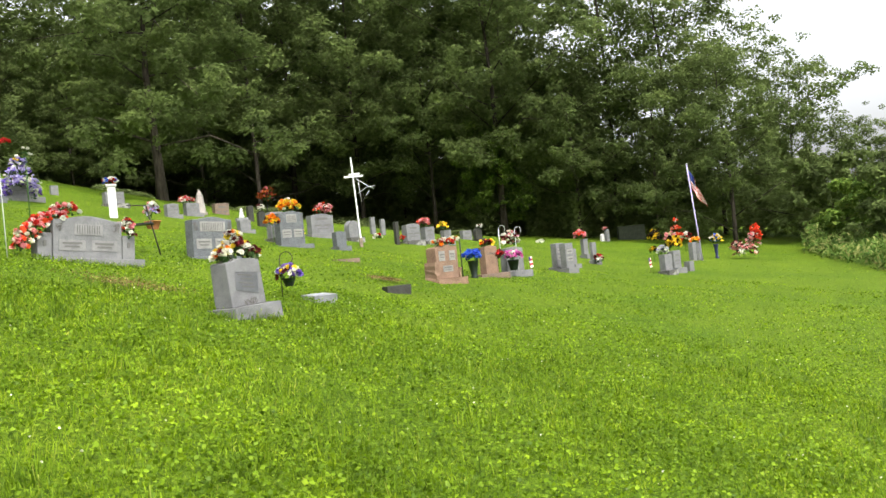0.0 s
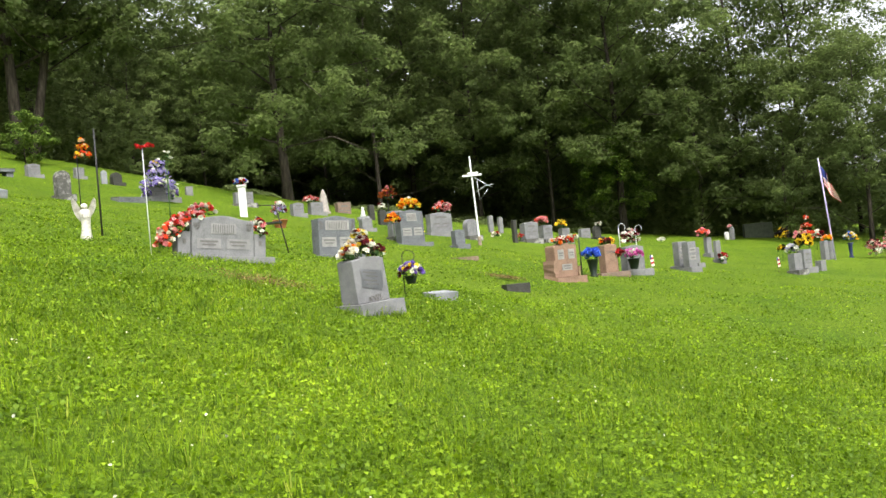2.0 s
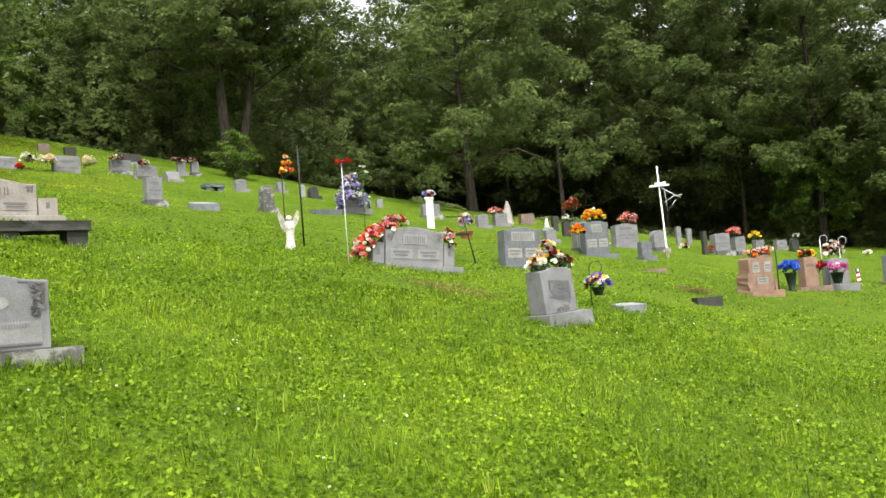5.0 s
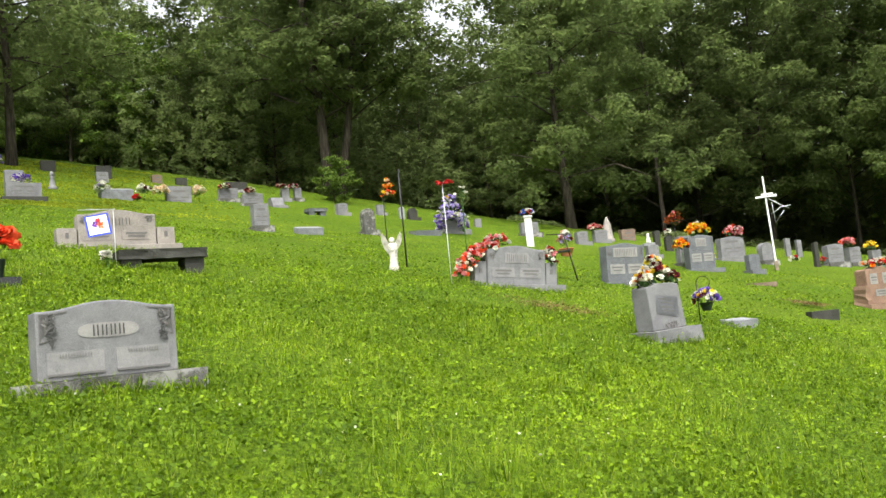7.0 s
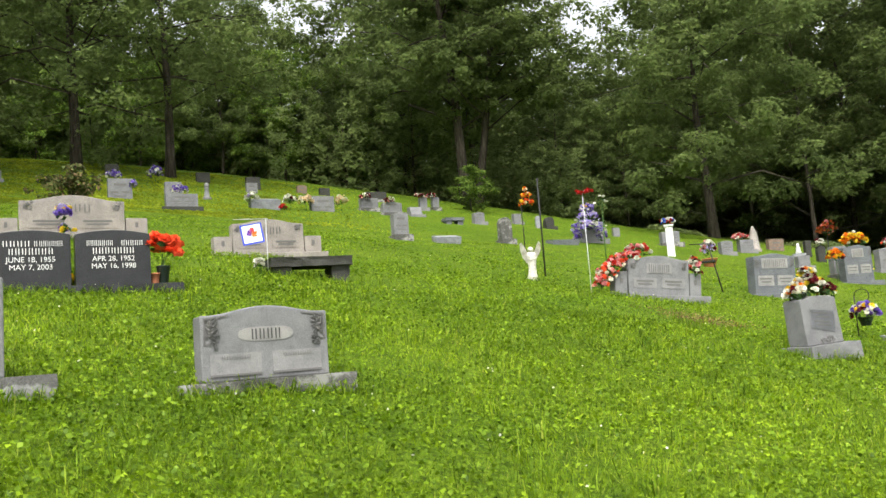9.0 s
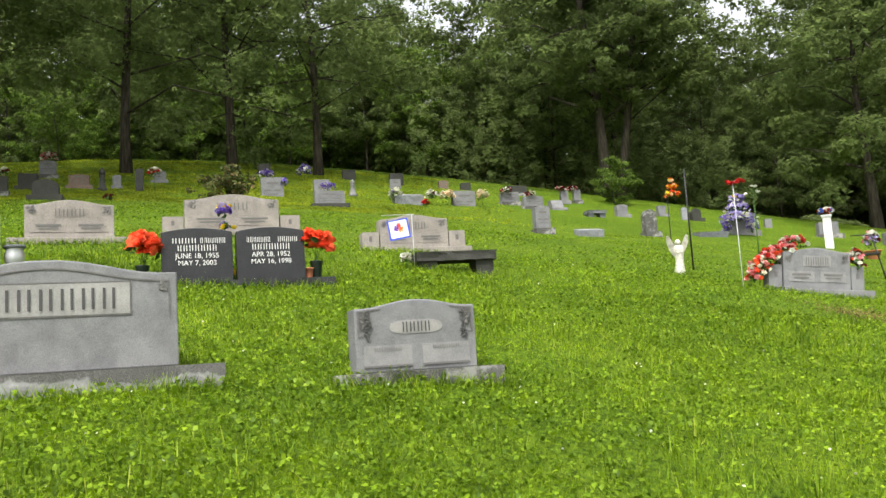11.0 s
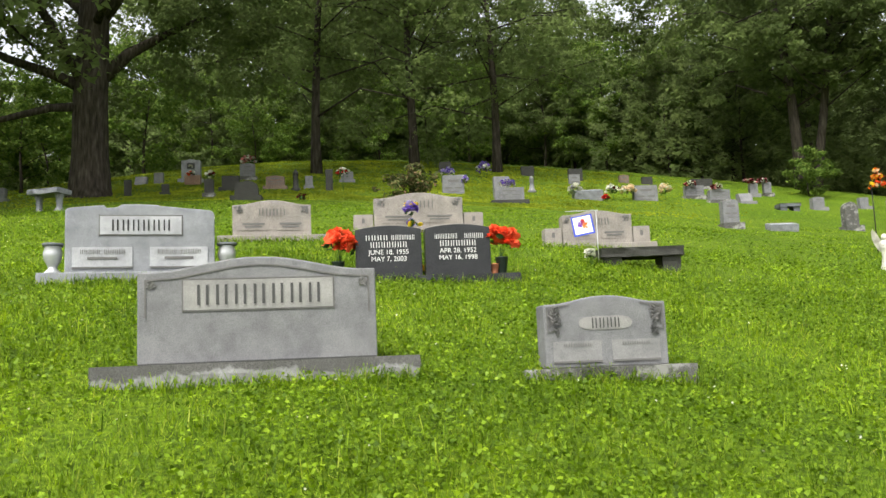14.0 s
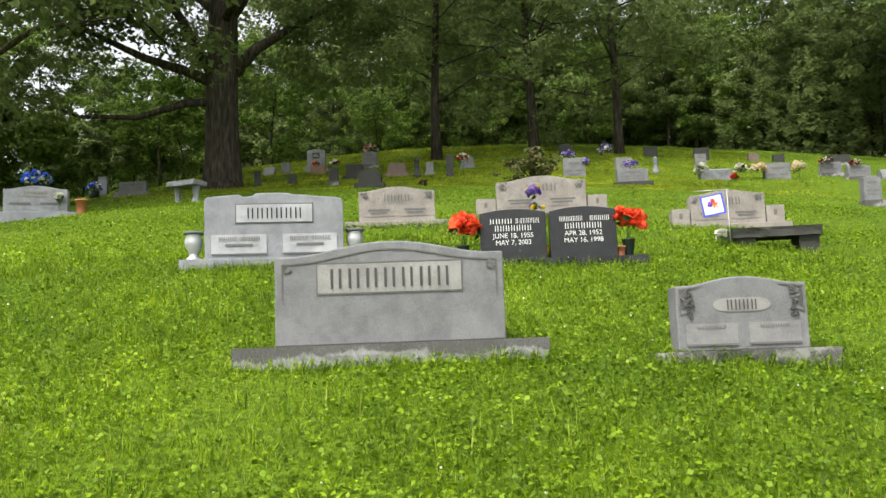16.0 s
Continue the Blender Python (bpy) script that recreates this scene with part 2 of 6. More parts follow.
def thing(name, m, label, category, group=""):
    ob = new(name)
    ob.matrix_world = m
    ob.empty_display_size = 0.1
    return tagged(ob, label, category, group)


def box(bm, cx, cy, cz, sx, sy, sz, bevel=0.0, turn=0.0):
    """A box by its centre and size, with softened edges."""
    made = bmesh.ops.create_cube(bm, size=1.0, matrix=pose(cx, cy, cz, 0, 0, turn) @ Matrix.Diagonal((sx, sy, sz, 1)))
    if bevel:
        vs = set(made["verts"])
        es = [e for e in bm.edges if e.verts[0] in vs and e.verts[1] in vs]
        bmesh.ops.bevel(bm, geom=es, offset=bevel, segments=2, profile=0.6, affect="EDGES")
    return bm


def outline(top, w, z0, z1):
    """The front outline of a headstone as (x, z), from lower left round by the top."""
    h = w / 2
    pts = [(-h, z0)]
    if top == "round":
        r = min(h, (z1 - z0) * 0.45)
        pts += [(-h * math.cos(a), z1 - r + r * math.sin(a)) for a in np.linspace(0, math.pi, 15)]
    elif top == "serp":
        s = 0.06 * w
        pts += [(-h, z1 - s)]
        for u in np.linspace(-0.97, 0.97, 17):
            pts.append((u * h, z1 - s * (0.5 - 0.5 * math.cos(math.pi * min(1, abs(u) * 1.12) ** 1.1))))
        pts += [(h, z1 - s)]
    elif top == "chipped":
        drops = [(-1, 0.050), (-0.97, 0.032), (-0.75, 0.020), (-0.50, 0.008), (-0.46, 0.032), (-0.32, 0.024), (-0.26, 0.002), (0, 0), (0.22, 0.004), (0.25, 0.014),
                 (0.42, 0.019), (0.6, 0.031), (0.8, 0.038), (0.93, 0.046), (0.98, 0.058), (1, 0.085)]
        pts += [(u * h, z1 - d) for u, d in drops]
    elif top == "oval":
        s = 0.06 * w
        pts += [(u * h, z1 - s * u * u) for u in np.linspace(-1, 1, 13)]
    else:
        pts += [(-h, z1), (h, z1)]
    pts += [(h, z0)]
    out = [pts[0]]
    for q in pts[1:]:
        if math.hypot(q[0] - out[-1][0], q[1] - out[-1][1]) > 1e-4:
            out.append(q)
    return out


def tablet(top, w, z0, z1, y0, y1, bevel=0.006, lean=0.0, jag=0.0, seed=0):
    """An upright slab with a shaped top; the front lies at y0. lean tips the front back."""
    rng = random.Random(seed)
    bm = bmesh.new()
    pts = outline(top, w, z0, z1)
    if jag:
        pts = [(x + rng.uniform(-jag, jag) * (0 < i < len(pts) - 1), z + (rng.uniform(-jag, jag) if z > z0 + 0.05 else 0)) for i, (x, z) in enumerate(pts)]
    face = bm.faces.new([bm.verts.new((x, y0 + lean * (z - z0), z)) for x, z in pts])
    ext = bmesh.ops.extrude_face_region(bm, geom=[face])
    for v in ext["geom"]:
        if isinstance(v, bmesh.types.BMVert):
            v.co.y = y1
    bmesh.ops.recalc_face_normals(bm, faces=bm.faces[:])
    sharp = [e for e in bm.edges if len(e.link_faces) == 2 and e.calc_face_angle(0) > 0.6]
    bmesh.ops.bevel(bm, geom=sharp, offset=bevel, segments=2, profile=0.5, affect="EDGES")
    return bm


def rough_block(w, d, z0, z1, y0, seed, jag=0.012, step=0.06):
    """A rock-faced base: its sides are chipped, its top is sawn."""
    rng = random.Random(seed)
    bm = bmesh.new()
    nx, ny, nz = max(3, int(w / step)), max(2, int(d / step)), max(2, int((z1 - z0) / step))
    bmesh.ops.create_grid(bm, x_segments=1, y_segments=1, size=0.5)
    bm.clear()
    box(bm, 0, y0 + d / 2, (z0 + z1) / 2, w, d, z1 - z0)
    bmesh.ops.subdivide_edges(bm, edges=[e for e in bm.edges if abs(e.verts[0].co.x - e.verts[1].co.x) > 1e-4], cuts=nx, use_grid_fill=True)
    bmesh.ops.subdivide_edges(bm, edges=[e for e in bm.edges if abs(e.verts[0].co.z - e.verts[1].co.z) > 1e-4], cuts=nz, use_grid_fill=True)
    for v in bm.verts:
        n = noise.noise_vector(v.co * 9 + Vector((seed, 0, 0)))
        top = v.co.z > z1 - 1e-4
        edge = v.co.y < y0 + 1e-4 or abs(abs(v.co.x) - w / 2) < 1e-4
        if edge and not top:
            v.co += Vector((n.x, n.y, n.z * 0.4)) * jag * 1.6
        elif edge:
            v.co += Vector((n.x, n.y, 0)) * jag * 0.6
    bmesh.ops.recalc_face_normals(bm, faces=bm.faces[:])
    return bm


def tube(points, radii, sides=8):
    """Vertices and faces of a tapered tube along points."""
    verts, faces = [], []
    pts = [Vector(p) for p in points]
    for i, p in enumerate(pts):
        d = (pts[min(i + 1, len(pts) - 1)] - pts[max(i - 1, 0)]).normalized()
        a = d.orthogonal().normalized()
        if abs(d.z) > 0.5:
            a = Vector((1, 0, 0)) - d * d.x
            a.normalize()
        b = d.cross(a)
        for k in range(sides):
            t = 2 * math.pi * k / sides
            verts.append(p + (a * math.cos(t) + b * math.sin(t)) * radii[i])
    for i in range(len(pts) - 1):
        for k in range(sides):
            k2 = (k + 1) % sides
            faces.append((i * sides + k, i * sides + k2, (i + 1) * sides + k2, (i + 1) * sides + k))
    faces.append(tuple(range(sides))[::-1])
    faces.append(tuple((len(pts) - 1) * sides + k for k in range(sides)))
    return verts, faces


def tubes_mesh(name, many, mat, sides=8):
    verts, faces = [], []
    for points, radii in many:
        v, f = tube(points, radii, sides)
        n = len(verts)
        verts += v
        faces += [tuple(i + n for i in q) for q in f]
    return mesh_of(name, verts, faces, mat, True)


# ---- the ground: one sheet to the horizon ----
near = np.arange(-60, 60.01, 0.75)
far = 60 * 1.35 ** np.arange(1, 14)
axis = np.concatenate([-far[::-1], near, far])
gx, gy = np.meshgrid(axis, axis, indexing="ij")
wob = 0.03 * np.sin(gx * 1.7 + 0.6 * np.sin(gy * 1.1)) * np.sin(gy * 1.3 + 0.5 * np.sin(gx * 0.8))
gzv = land(gx, gy) + wob
n_axis = len(axis)
gv = np.stack([gx, gy, gzv], -1).reshape(-1, 3)
ii, jj = np.meshgrid(np.arange(n_axis - 1), np.arange(n_axis - 1), indexing="ij")
base_i = (ii * n_axis + jj).ravel()
gf = np.stack([base_i, base_i + n_axis, base_i + n_axis + 1, base_i + 1], -1)
ground = new("ground", mesh_of("ground", gv.tolist(), gf.tolist(), LAWN, True))
tagged(ground, "mown green lawn with clover rising to a hill", "ground", kind="structure")


def dip(x, y):
    """Small unevenness of the lawn on top of the land."""
    return land(x, y) + 0.03 * np.sin(x * 1.7 + 0.6 * np.sin(y * 1.1)) * np.sin(y * 1.3 + 0.5 * np.sin(x * 0.8))


def polar(rng, n, yaw0, yaw1, d0, d1, power=1.0, soft=0.0):
    """Random places on the plan in a stretch of bearings and distances, thinning out over soft degrees."""
    yaw = np.radians(rng.uniform(yaw0, yaw1, n) + (rng.normal(0, soft, n) if soft else 0))
    d = d0 + (d1 - d0) * rng.uniform(0, 1, n) ** power
    return -np.sin(yaw) * d, np.cos(yaw) * d, d


# ---- trees ----
def leaf_cards(rng, centres, normals, size, squash=0.62):
    """Rhombic folded leaves (n, 4, 3) round centres, facing roughly along normals."""
    n = len(centres)
    nr = normals + rng.normal(0, 0.42, (n, 3))
    nr /= np.linalg.norm(nr, axis=1, keepdims=True) + 1e-9
    a = np.cross(nr, rng.normal(0, 1, (n, 3)))
    a /= np.linalg.norm(a, axis=1, keepdims=True) + 1e-9
    b = np.cross(nr, a)
    s = (size * rng.uniform(0.6, 1.4, n))[:, None]
    fold = nr * s * 0.12
    return np.stack([centres - a * s * 0.5, centres + b * s * squash * 0.5 + fold, centres + a * s * 0.5 - nr * s * 0.1, centres - b * s * squash * 0.5 + fold], 1)


def leaf_slips(rng, centres, normals, size):
    """Slim pointed leaves (n, 3, 3), for the many leaves of the wood."""
    q = leaf_cards(rng, centres, normals, size, 0.8)
    return np.stack([q[:, 0], q[:, 1], q[:, 2] * 0.55 + q[:, 3] * 0.45], 1)


def blob_leaves(rng, blobs, count, size, slim=False):
    """Leaves over clumps: blobs are rows of x, y, z, radius."""
    blobs = np.asarray(blobs, float)
    wgt = blobs[:, 3] ** 2
    pick = rng.choice(len(blobs), count, p=wgt / wgt.sum())
    d = rng.normal(0, 1, (count, 3))
    d /= np.linalg.norm(d, axis=1, keepdims=True)
    d[:, 2] = np.where(rng.uniform(0, 1, count) < 0.3, np.abs(d[:, 2]), d[:, 2])
    r = blobs[pick, 3] * rng.uniform(0.45, 1.08, count)
    c = blobs[pick, :3] + d * r[:, None] * np.array([1, 1, 0.62])
    nrm = d * 0.7 + np.array([0, 0, 0.75])
    return leaf_slips(rng, c, nrm, size) if slim else leaf_cards(rng, c, nrm, size)


def grow(seed, height, bare, radius, trunk_r, leaves, size, mat, lean=(0, 0), limbs=12, droop=0.0, slim=False):
    """A broadleaf tree: meshes of the trunk with its limbs, and of the crown."""
    rng = np.random.default_rng(seed)
    steps = 9
    pts, rad = [], []
    for i in range(steps):
        u = i / (steps - 1)
        z = u * height * 0.82
        pts.append((lean[0] * z + 0.25 * math.sin(u * 5 + seed) * u, lean[1] * z + 0.25 * math.cos(u * 4 + seed) * u, z - 0.25 * (i == 0)))
        rad.append(trunk_r * ((1 - u) ** 0.8 * 0.9 + 0.08) * (1.35 if i == 0 else 1))
    many = [(pts, rad)]
    blobs = [(*pts[-1], radius * 0.45)]
    for k in range(limbs):
        u = bare / height + (0.80 - bare / height) * (k + rng.uniform(0, 0.8)) / limbs
        f = u / 0.82 * (steps - 1)
        i = min(int(f), steps - 2)
        p0 = Vector(pts[i]).lerp(Vector(pts[i + 1]), f - i)
        ang = k * 2.4 + rng.uniform(-0.4, 0.4)
        reach = radius * (1.05 - 0.55 * max(0, (u - 0.45) / 0.55)) * rng.uniform(0.7, 1.1)
        up = reach * (rng.uniform(0.15, 0.6) - droop)
        end = p0 + Vector((math.cos(ang) * reach, math.sin(ang) * reach, up))
        mid = p0.lerp(end, 0.5) + Vector((0, 0, reach * 0.10))
        r0 = trunk_r * 0.28 * (1 - u * 0.6)
        if slim:
            mid = mid + Vector(rng.normal(0, 0.09 * reach, 3))
        many.append(([p0, mid, end], [r0, r0 * 0.6, r0 * 0.2]))
        for q in ((0.3, 0.5, 0.7, 0.88, 1.04) if slim else (0.45, 0.75, 1.0)):
            c = p0.lerp(end, q) + Vector(rng.normal(0, 0.09 * radius, 3)) + Vector((0, 0, 0.1 * radius))
            if not slim:
                blobs.append((*c, radius * rng.uniform(0.17, 0.34)))
                continue
            for _k in range(3):
                e = c + Vector(rng.normal(0, 0.13 * radius, 3) * np.array([1, 1, 0.8]))
                blobs.append((*e, radius * rng.uniform(0.07, 0.17)))
    return tubes_mesh("trunk", many, BARK), quads("crown", blob_leaves(rng, blobs, leaves, size, slim), mat)


def tree(meshes, x, y, label, scale=1.0, turn=0.0, sink=0.15, name="tree", group=""):
    ob = thing(name, pose(x, y, float(land(x, y)) - sink, 0, 0, turn) @ Matrix.Scale(scale, 4), label, "tree" if name == "tree" else "shrub", group)
    part("trunk", meshes[0], None, ob)
    part("crown", meshes[1], None, ob)
    return ob


def at_bearing(yaw, d):
    return -math.sin(radians(yaw)) * d, math.cos(radians(yaw)) * d


tall = [grow(s, 19, 2.6, 5.2, 0.19, 27000, 0.29, LEAF, limbs=26, slim=True) for s in (1, 2)]
high = [grow(s, 20, 1.5, 5.0, 0.13, 27000, 0.29, LEAF, limbs=26, droop=0.12, slim=True) for s in (3, 4)]
airy = [grow(s, 17, 2.2, 5.0, 0.17, 24000, 0.23, LEAF, limbs=18, slim=True) for s in (23, 24)]
edge = [grow(s, 11, 0.7, 3.6, 0.11, 15000, 0.24, LEAF_LIGHT if s == 5 else LEAF, limbs=18, slim=True) for s in (5, 6)]
airy_edge = [grow(s, 11, 0.7, 3.6, 0.11, 17000, 0.20, LEAF, limbs=16, slim=True) for s in (35, 36)]
bushy = [grow(s, 3.2, 0.2, 1.7, 0.05, 2600, 0.22, LEAF_LIGHT if s == 7 else LEAF, limbs=10) for s in (7, 8)]
wood = "trees of the woodland edge"
rt = random.Random(5)
# the wood's edge, bearing by bearing, and rows behind it
for k in range(26):
    yaw = -21 + k * 5.3 + rt.uniform(-1.2, 1.2)
    d = 46 if yaw < 8 else (43.5 if yaw < 38 else 48)
    d += rt.uniform(-1.5, 3) + (4 if 8 < yaw < 15 else 0)
    if yaw < -18.5 or yaw > 75:
        continue
    low = 0.52 if 20.5 < yaw < 30.5 else (0.66 if 40 < yaw < 48 else (0.8 if yaw > 72 or yaw < -15 else 1))
    if -2 < yaw < 26:
        tree(high[k % 2], *at_bearing(yaw, d), "tall broadleaf tree with a bare lower trunk", rt.uniform(0.85, 1.05) * low, rt.uniform(0, 360), group=wood)
    else:
        tree((airy if yaw < -5 else tall)[k % 2], *at_bearing(yaw, d), "tall dense green broadleaf tree", rt.uniform(0.85, 1.1) * low, rt.uniform(0, 360), group=wood)
for k in range(22):
    yaw = -17 + k * 6.2 + rt.uniform(-1.5, 1.5)
    d = (54 if yaw < 45 else 60) + rt.uniform(-2, 4)
    if yaw < -7 or 20 < yaw < 31 or 36 < yaw < 56 or yaw > 66:
        continue
    tree((tall + high)[k % 4], *at_bearing(yaw, d), "tall dense green broadleaf tree", rt.uniform(1.0, 1.25), rt.uniform(0, 360), group=wood)
for k, (yaw, d, s) in enumerate([(-22.3, 45, 0.86), (-25, 46, 0.58), (-27.3, 46, 0.5), (-18.5, 43, 0.95), (-14, 45, 0.9), (-9, 44, 0.95), (-4, 45, 0.6),
                                 (36.5, 38.5, 0.65), (39, 42, 0.8), (41, 40, 0.62), (45, 41.5, 0.68), (49, 43, 0.75), (54, 44, 0.7), (43, 44, 0.9), (47, 46, 0.9), (52, 47, 0.9), (51, 46, 0.6), (56, 46, 0.7), (60, 45, 0.7), (63, 46, 0.6), (67, 44, 0.65), (71, 43, 0.7), (74, 44, 0.6), (77, 46, 0.8), (80, 44, 0.68), (83, 45, 0.72), (86, 41, 0.75), (89, 40, 0.85), (92, 38, 0.9), (96, 36, 0.95), (101, 34, 0.9), (-29.5, 47, 0.42)]):
    tree((airy_edge if yaw < -12 else edge)[k % 2], *at_bearing(yaw, d), "leafy young tree with branches to the ground", s, k * 67, group=wood)
for k, (yaw, d, s) in enumerate([(-26, 37, 1.0), (-28, 34, 1.0), (-30, 31, 0.8), (-24, 42, 1.2), (84, 31, 0.9), (87, 29, 0.8), (90, 26, 0.9), (95, 25, 1.0), (81, 33, 1.0), (76, 41, 1.2), (71, 47, 1.2), (64, 49, 1.2)]):
    tree(bushy[k % 2], *at_bearing(yaw, d), "leafy green bush at the lawn's edge", s, k * 50, name="bush", group="bushes at the lawn's edge")

tree(airy[0], *at_bearing(-18.0, 49), "tall green broadleaf tree with sky between its boughs", 0.68, 70, group=wood)
for k, (yaw, d, s) in enumerate([(22.6, 50, 0.6), (25.5, 52, 0.56), (28.6, 51, 0.6), (20.6, 54, 0.66)]):
    tree((tall + high)[k], *at_bearing(yaw, d), "dense green broadleaf tree deep in the wood", s, k * 80, group=wood)

# trees that stand alone on the lawn
spread = grow(27, 17, 2.6, 6.4, 0.30, 34000, 0.24, LEAF, limbs=28, droop=0.25, slim=True)
tree(spread, *at_bearing(95, 19), "broad shade tree with low hanging boughs", 1.0, 40)
hill_tree = grow(11, 13, 2.0, 4.6, 0.17, 17000, 0.20, LEAF, limbs=24, droop=0.25, slim=True)
tree(hill_tree, -25.5, 12.1, "shade tree with a straight trunk on the hilltop", 1.0, 20)
tree(hill_tree, -25.6, 16.0, "shade tree with a straight trunk on the hilltop", 1.05, 140)
tree(hill_tree, -24.2, 18.6, "shade tree with a straight trunk on the hilltop", 1.02, 250)
fork_a = grow(13, 16, 2.9, 4.4, 0.23, 26000, 0.23, LEAF, lean=(-0.04, -0.022), limbs=22, droop=0.2, slim=True)
fork_b = grow(14, 14.5, 2.9, 3.3, 0.19, 20000, 0.23, LEAF, lean=(0.16, 0.10), limbs=22, droop=0.2, slim=True)
tree(fork_a, *at_bearing(33.2, 34), "tall tree with a leaning trunk at the wood's edge")
tree(fork_b, *at_bearing(32.55, 34.3), "tall tree with a leaning trunk at the wood's edge")
lone = grow(15, 11.8, 1.9, 4.2, 0.20, 28000, 0.22, LEAF, lean=(-0.01, 0.0), limbs=22, droop=0.32, slim=True)
tree(lone, *at_bearing(17.5, 33), "leafy tree with low spreading boughs at the wood's edge")
sapling = grow(16, 2.4, 0.1, 0.95, 0.03, 3200, 0.115, LEAF_LIGHT, limbs=16)
tree(sapling, -16.75, 25.9, "bright green leafy sapling by the wood", 0.8, 0, name="sapling")
shrub = grow(17, 0.74, 0.06, 0.74, 0.03, 1500, 0.10, leaf_material("dry_shrub_leaves", [(0.0, (0.05, 0.06, 0.02)), (0.6, (0.10, 0.13, 0.04)), (1.0, (0.26, 0.17, 0.11))], 0.3), limbs=12)
young = grow(29, 6.0, 0.7, 2.6, 0.07, 9000, 0.20, LEAF_LIGHT, limbs=16, droop=0.1, slim=True)
tree(young, *at_bearing(75.4, 33), "bright green young tree behind the oak", 0.9, 10)
tree(young, *at_bearing(82.5, 29), "bright green young tree behind the oak", 0.75, 130)
tree(young, *at_bearing(68.4, 37), "bright green young tree behind the oak", 0.55, 250)
tree(shrub, -17.7, 10.6, "rounded reddish-green garden shrub on the lawn", 1.0, 30, name="shrub")


def oak():
    """The great oak: a thick trunk with heavy limbs over the lawn."""
    rng = np.random.default_rng(21)
    ob = thing("oak_tree", pose(-23.2, 4.55, float(land(-23.2, 4.55)) - 0.1), "old oak with a thick trunk and wide heavy limbs", "tree")
    many = [
        ([(0, 0, -0.4), (0, 0, 0.25), (0, 0, 1.2), (0.05, -0.02, 2.6), (0.1, 0.02, 4.2), (0.1, 0.08, 6.4), (0.2, 0.2, 9), (0.2, 0.3, 13)], [0.74, 0.53, 0.45, 0.43, 0.40, 0.31, 0.20, 0.05]),
        ([(0, -0.2, 2.95), (0.1, -0.9, 3.15), (0.1, -2.0, 3.40), (0.1, -3.4, 3.95), (0.1, -4.8, 4.8)], [0.17, 0.13, 0.10, 0.06, 0.02]),
        ([(0, -0.15, 2.45), (0.2, -1.0, 2.25), (0.3, -2.2, 1.75), (0.3, -3.6, 1.65), (0.3, -4.8, 2.1)], [0.13, 0.10, 0.07, 0.045, 0.02]),
        ([(0.1, 0.2, 3.15), (0.4, 0.85, 3.9), (0.5, 1.7, 4.5), (0.5, 2.9, 5.3), (0.4, 4.2, 6.6)], [0.19, 0.15, 0.10, 0.06, 0.02]),
        ([(0.1, -0.2, 3.0), (0.5, -0.9, 4.0), (0.7, -1.7, 5.2), (0.8, -2.8, 7.0), (0.8, -3.6, 8.8)], [0.15, 0.12, 0.10, 0.07, 0.02]),
        ([(0.1, 0.1, 4.6), (0.6, 0.9, 6.0), (0.8, 1.7, 7.6), (0.8, 2.6, 9.6)], [0.2, 0.16, 0.11, 0.04]),
        ([(0.1, 0, 4.4), (1.6, 0.2, 5.4), (3.2, 0.3, 6.2), (5.0, 0.4, 6.8)], [0.12, 0.09, 0.06, 0.02]),
        ([(0.1, 0, 4.8), (-1.6, -0.3, 6.0), (-3.4, -0.5, 7.0), (-5.0, -0.4, 7.8)], [0.18, 0.14, 0.09, 0.03]),
    ]
    part("trunk", tubes_mesh("trunk", many, BARK, 14), None, ob)
    blobs = []
    for pts, _ in many[3:]:
        for q in pts[3:]:
            for _k in range(3):
                c = Vector(q) + Vector(rng.normal(0, 0.7, 3)) + Vector((0, 0, 0.6))
                blobs.append((*c, rng.uniform(0.6, 1.2)))
    for q in (many[1][0][3:] + many[2][0][4:]):
        for _k in range(2):
            c = Vector(q) + Vector(rng.normal(0, 0.5, 3)) + Vector((0, 0, 0.5))
            blobs.append((*c, rng.uniform(0.4, 0.8)))
    for _k in range(34):
        blobs.append((rng.uniform(0.2, 2.0), rng.uniform(0.9, 5.2), 3.0 + rng.uniform(0, 3.4), rng.uniform(0.35, 0.8)))
    for _k in range(84):
        yy = -rng.uniform(0.8, 6.5)
        blobs.append((rng.normal(0.2, 1.2), yy, 3.6 + rng.uniform(0, 5.0) - 0.12 * yy, rng.uniform(0.35, 0.85)))
    for _k in range(54):
        a, rr = rng.uniform(0, 6.28), 6.4 * math.sqrt(rng.uniform(0.05, 1))
        blobs.append((rr * math.cos(a) * 0.8, rr * math.sin(a), 5.2 + rng.uniform(0, 6.0) * (1 - (rr / 8.5) ** 2), rng.uniform(0.7, 1.4)))
    part("crown", quads("crown", blob_leaves(rng, blobs, 62000, 0.17, True), LEAF), None, ob)


oak()

# undergrowth and the deep of the wood
rng = np.random.default_rng(31)
ux, uy, ud = polar(rng, 120000, -32, 112, 0, 1)
vx, vy, vd = polar(rng, 18000, -14, 1, 0, 1)
ux, uy = np.concatenate([ux, vx]), np.concatenate([uy, vy])
uyaw = np.degrees(np.arctan2(-ux, uy))
rim = np.where(uyaw < 8, 45.5, np.where(uyaw < 25, 42.0, np.where(uyaw < 46, 36.3, np.where(uyaw < 76, 49, 40))))
rim = rim + 1.2 * np.sin(uyaw * 0.9) + 0.8 * np.sin(uyaw * 2.3)
dd = rim + 7 * rng.uniform(0, 1, len(ux)) ** 1.6
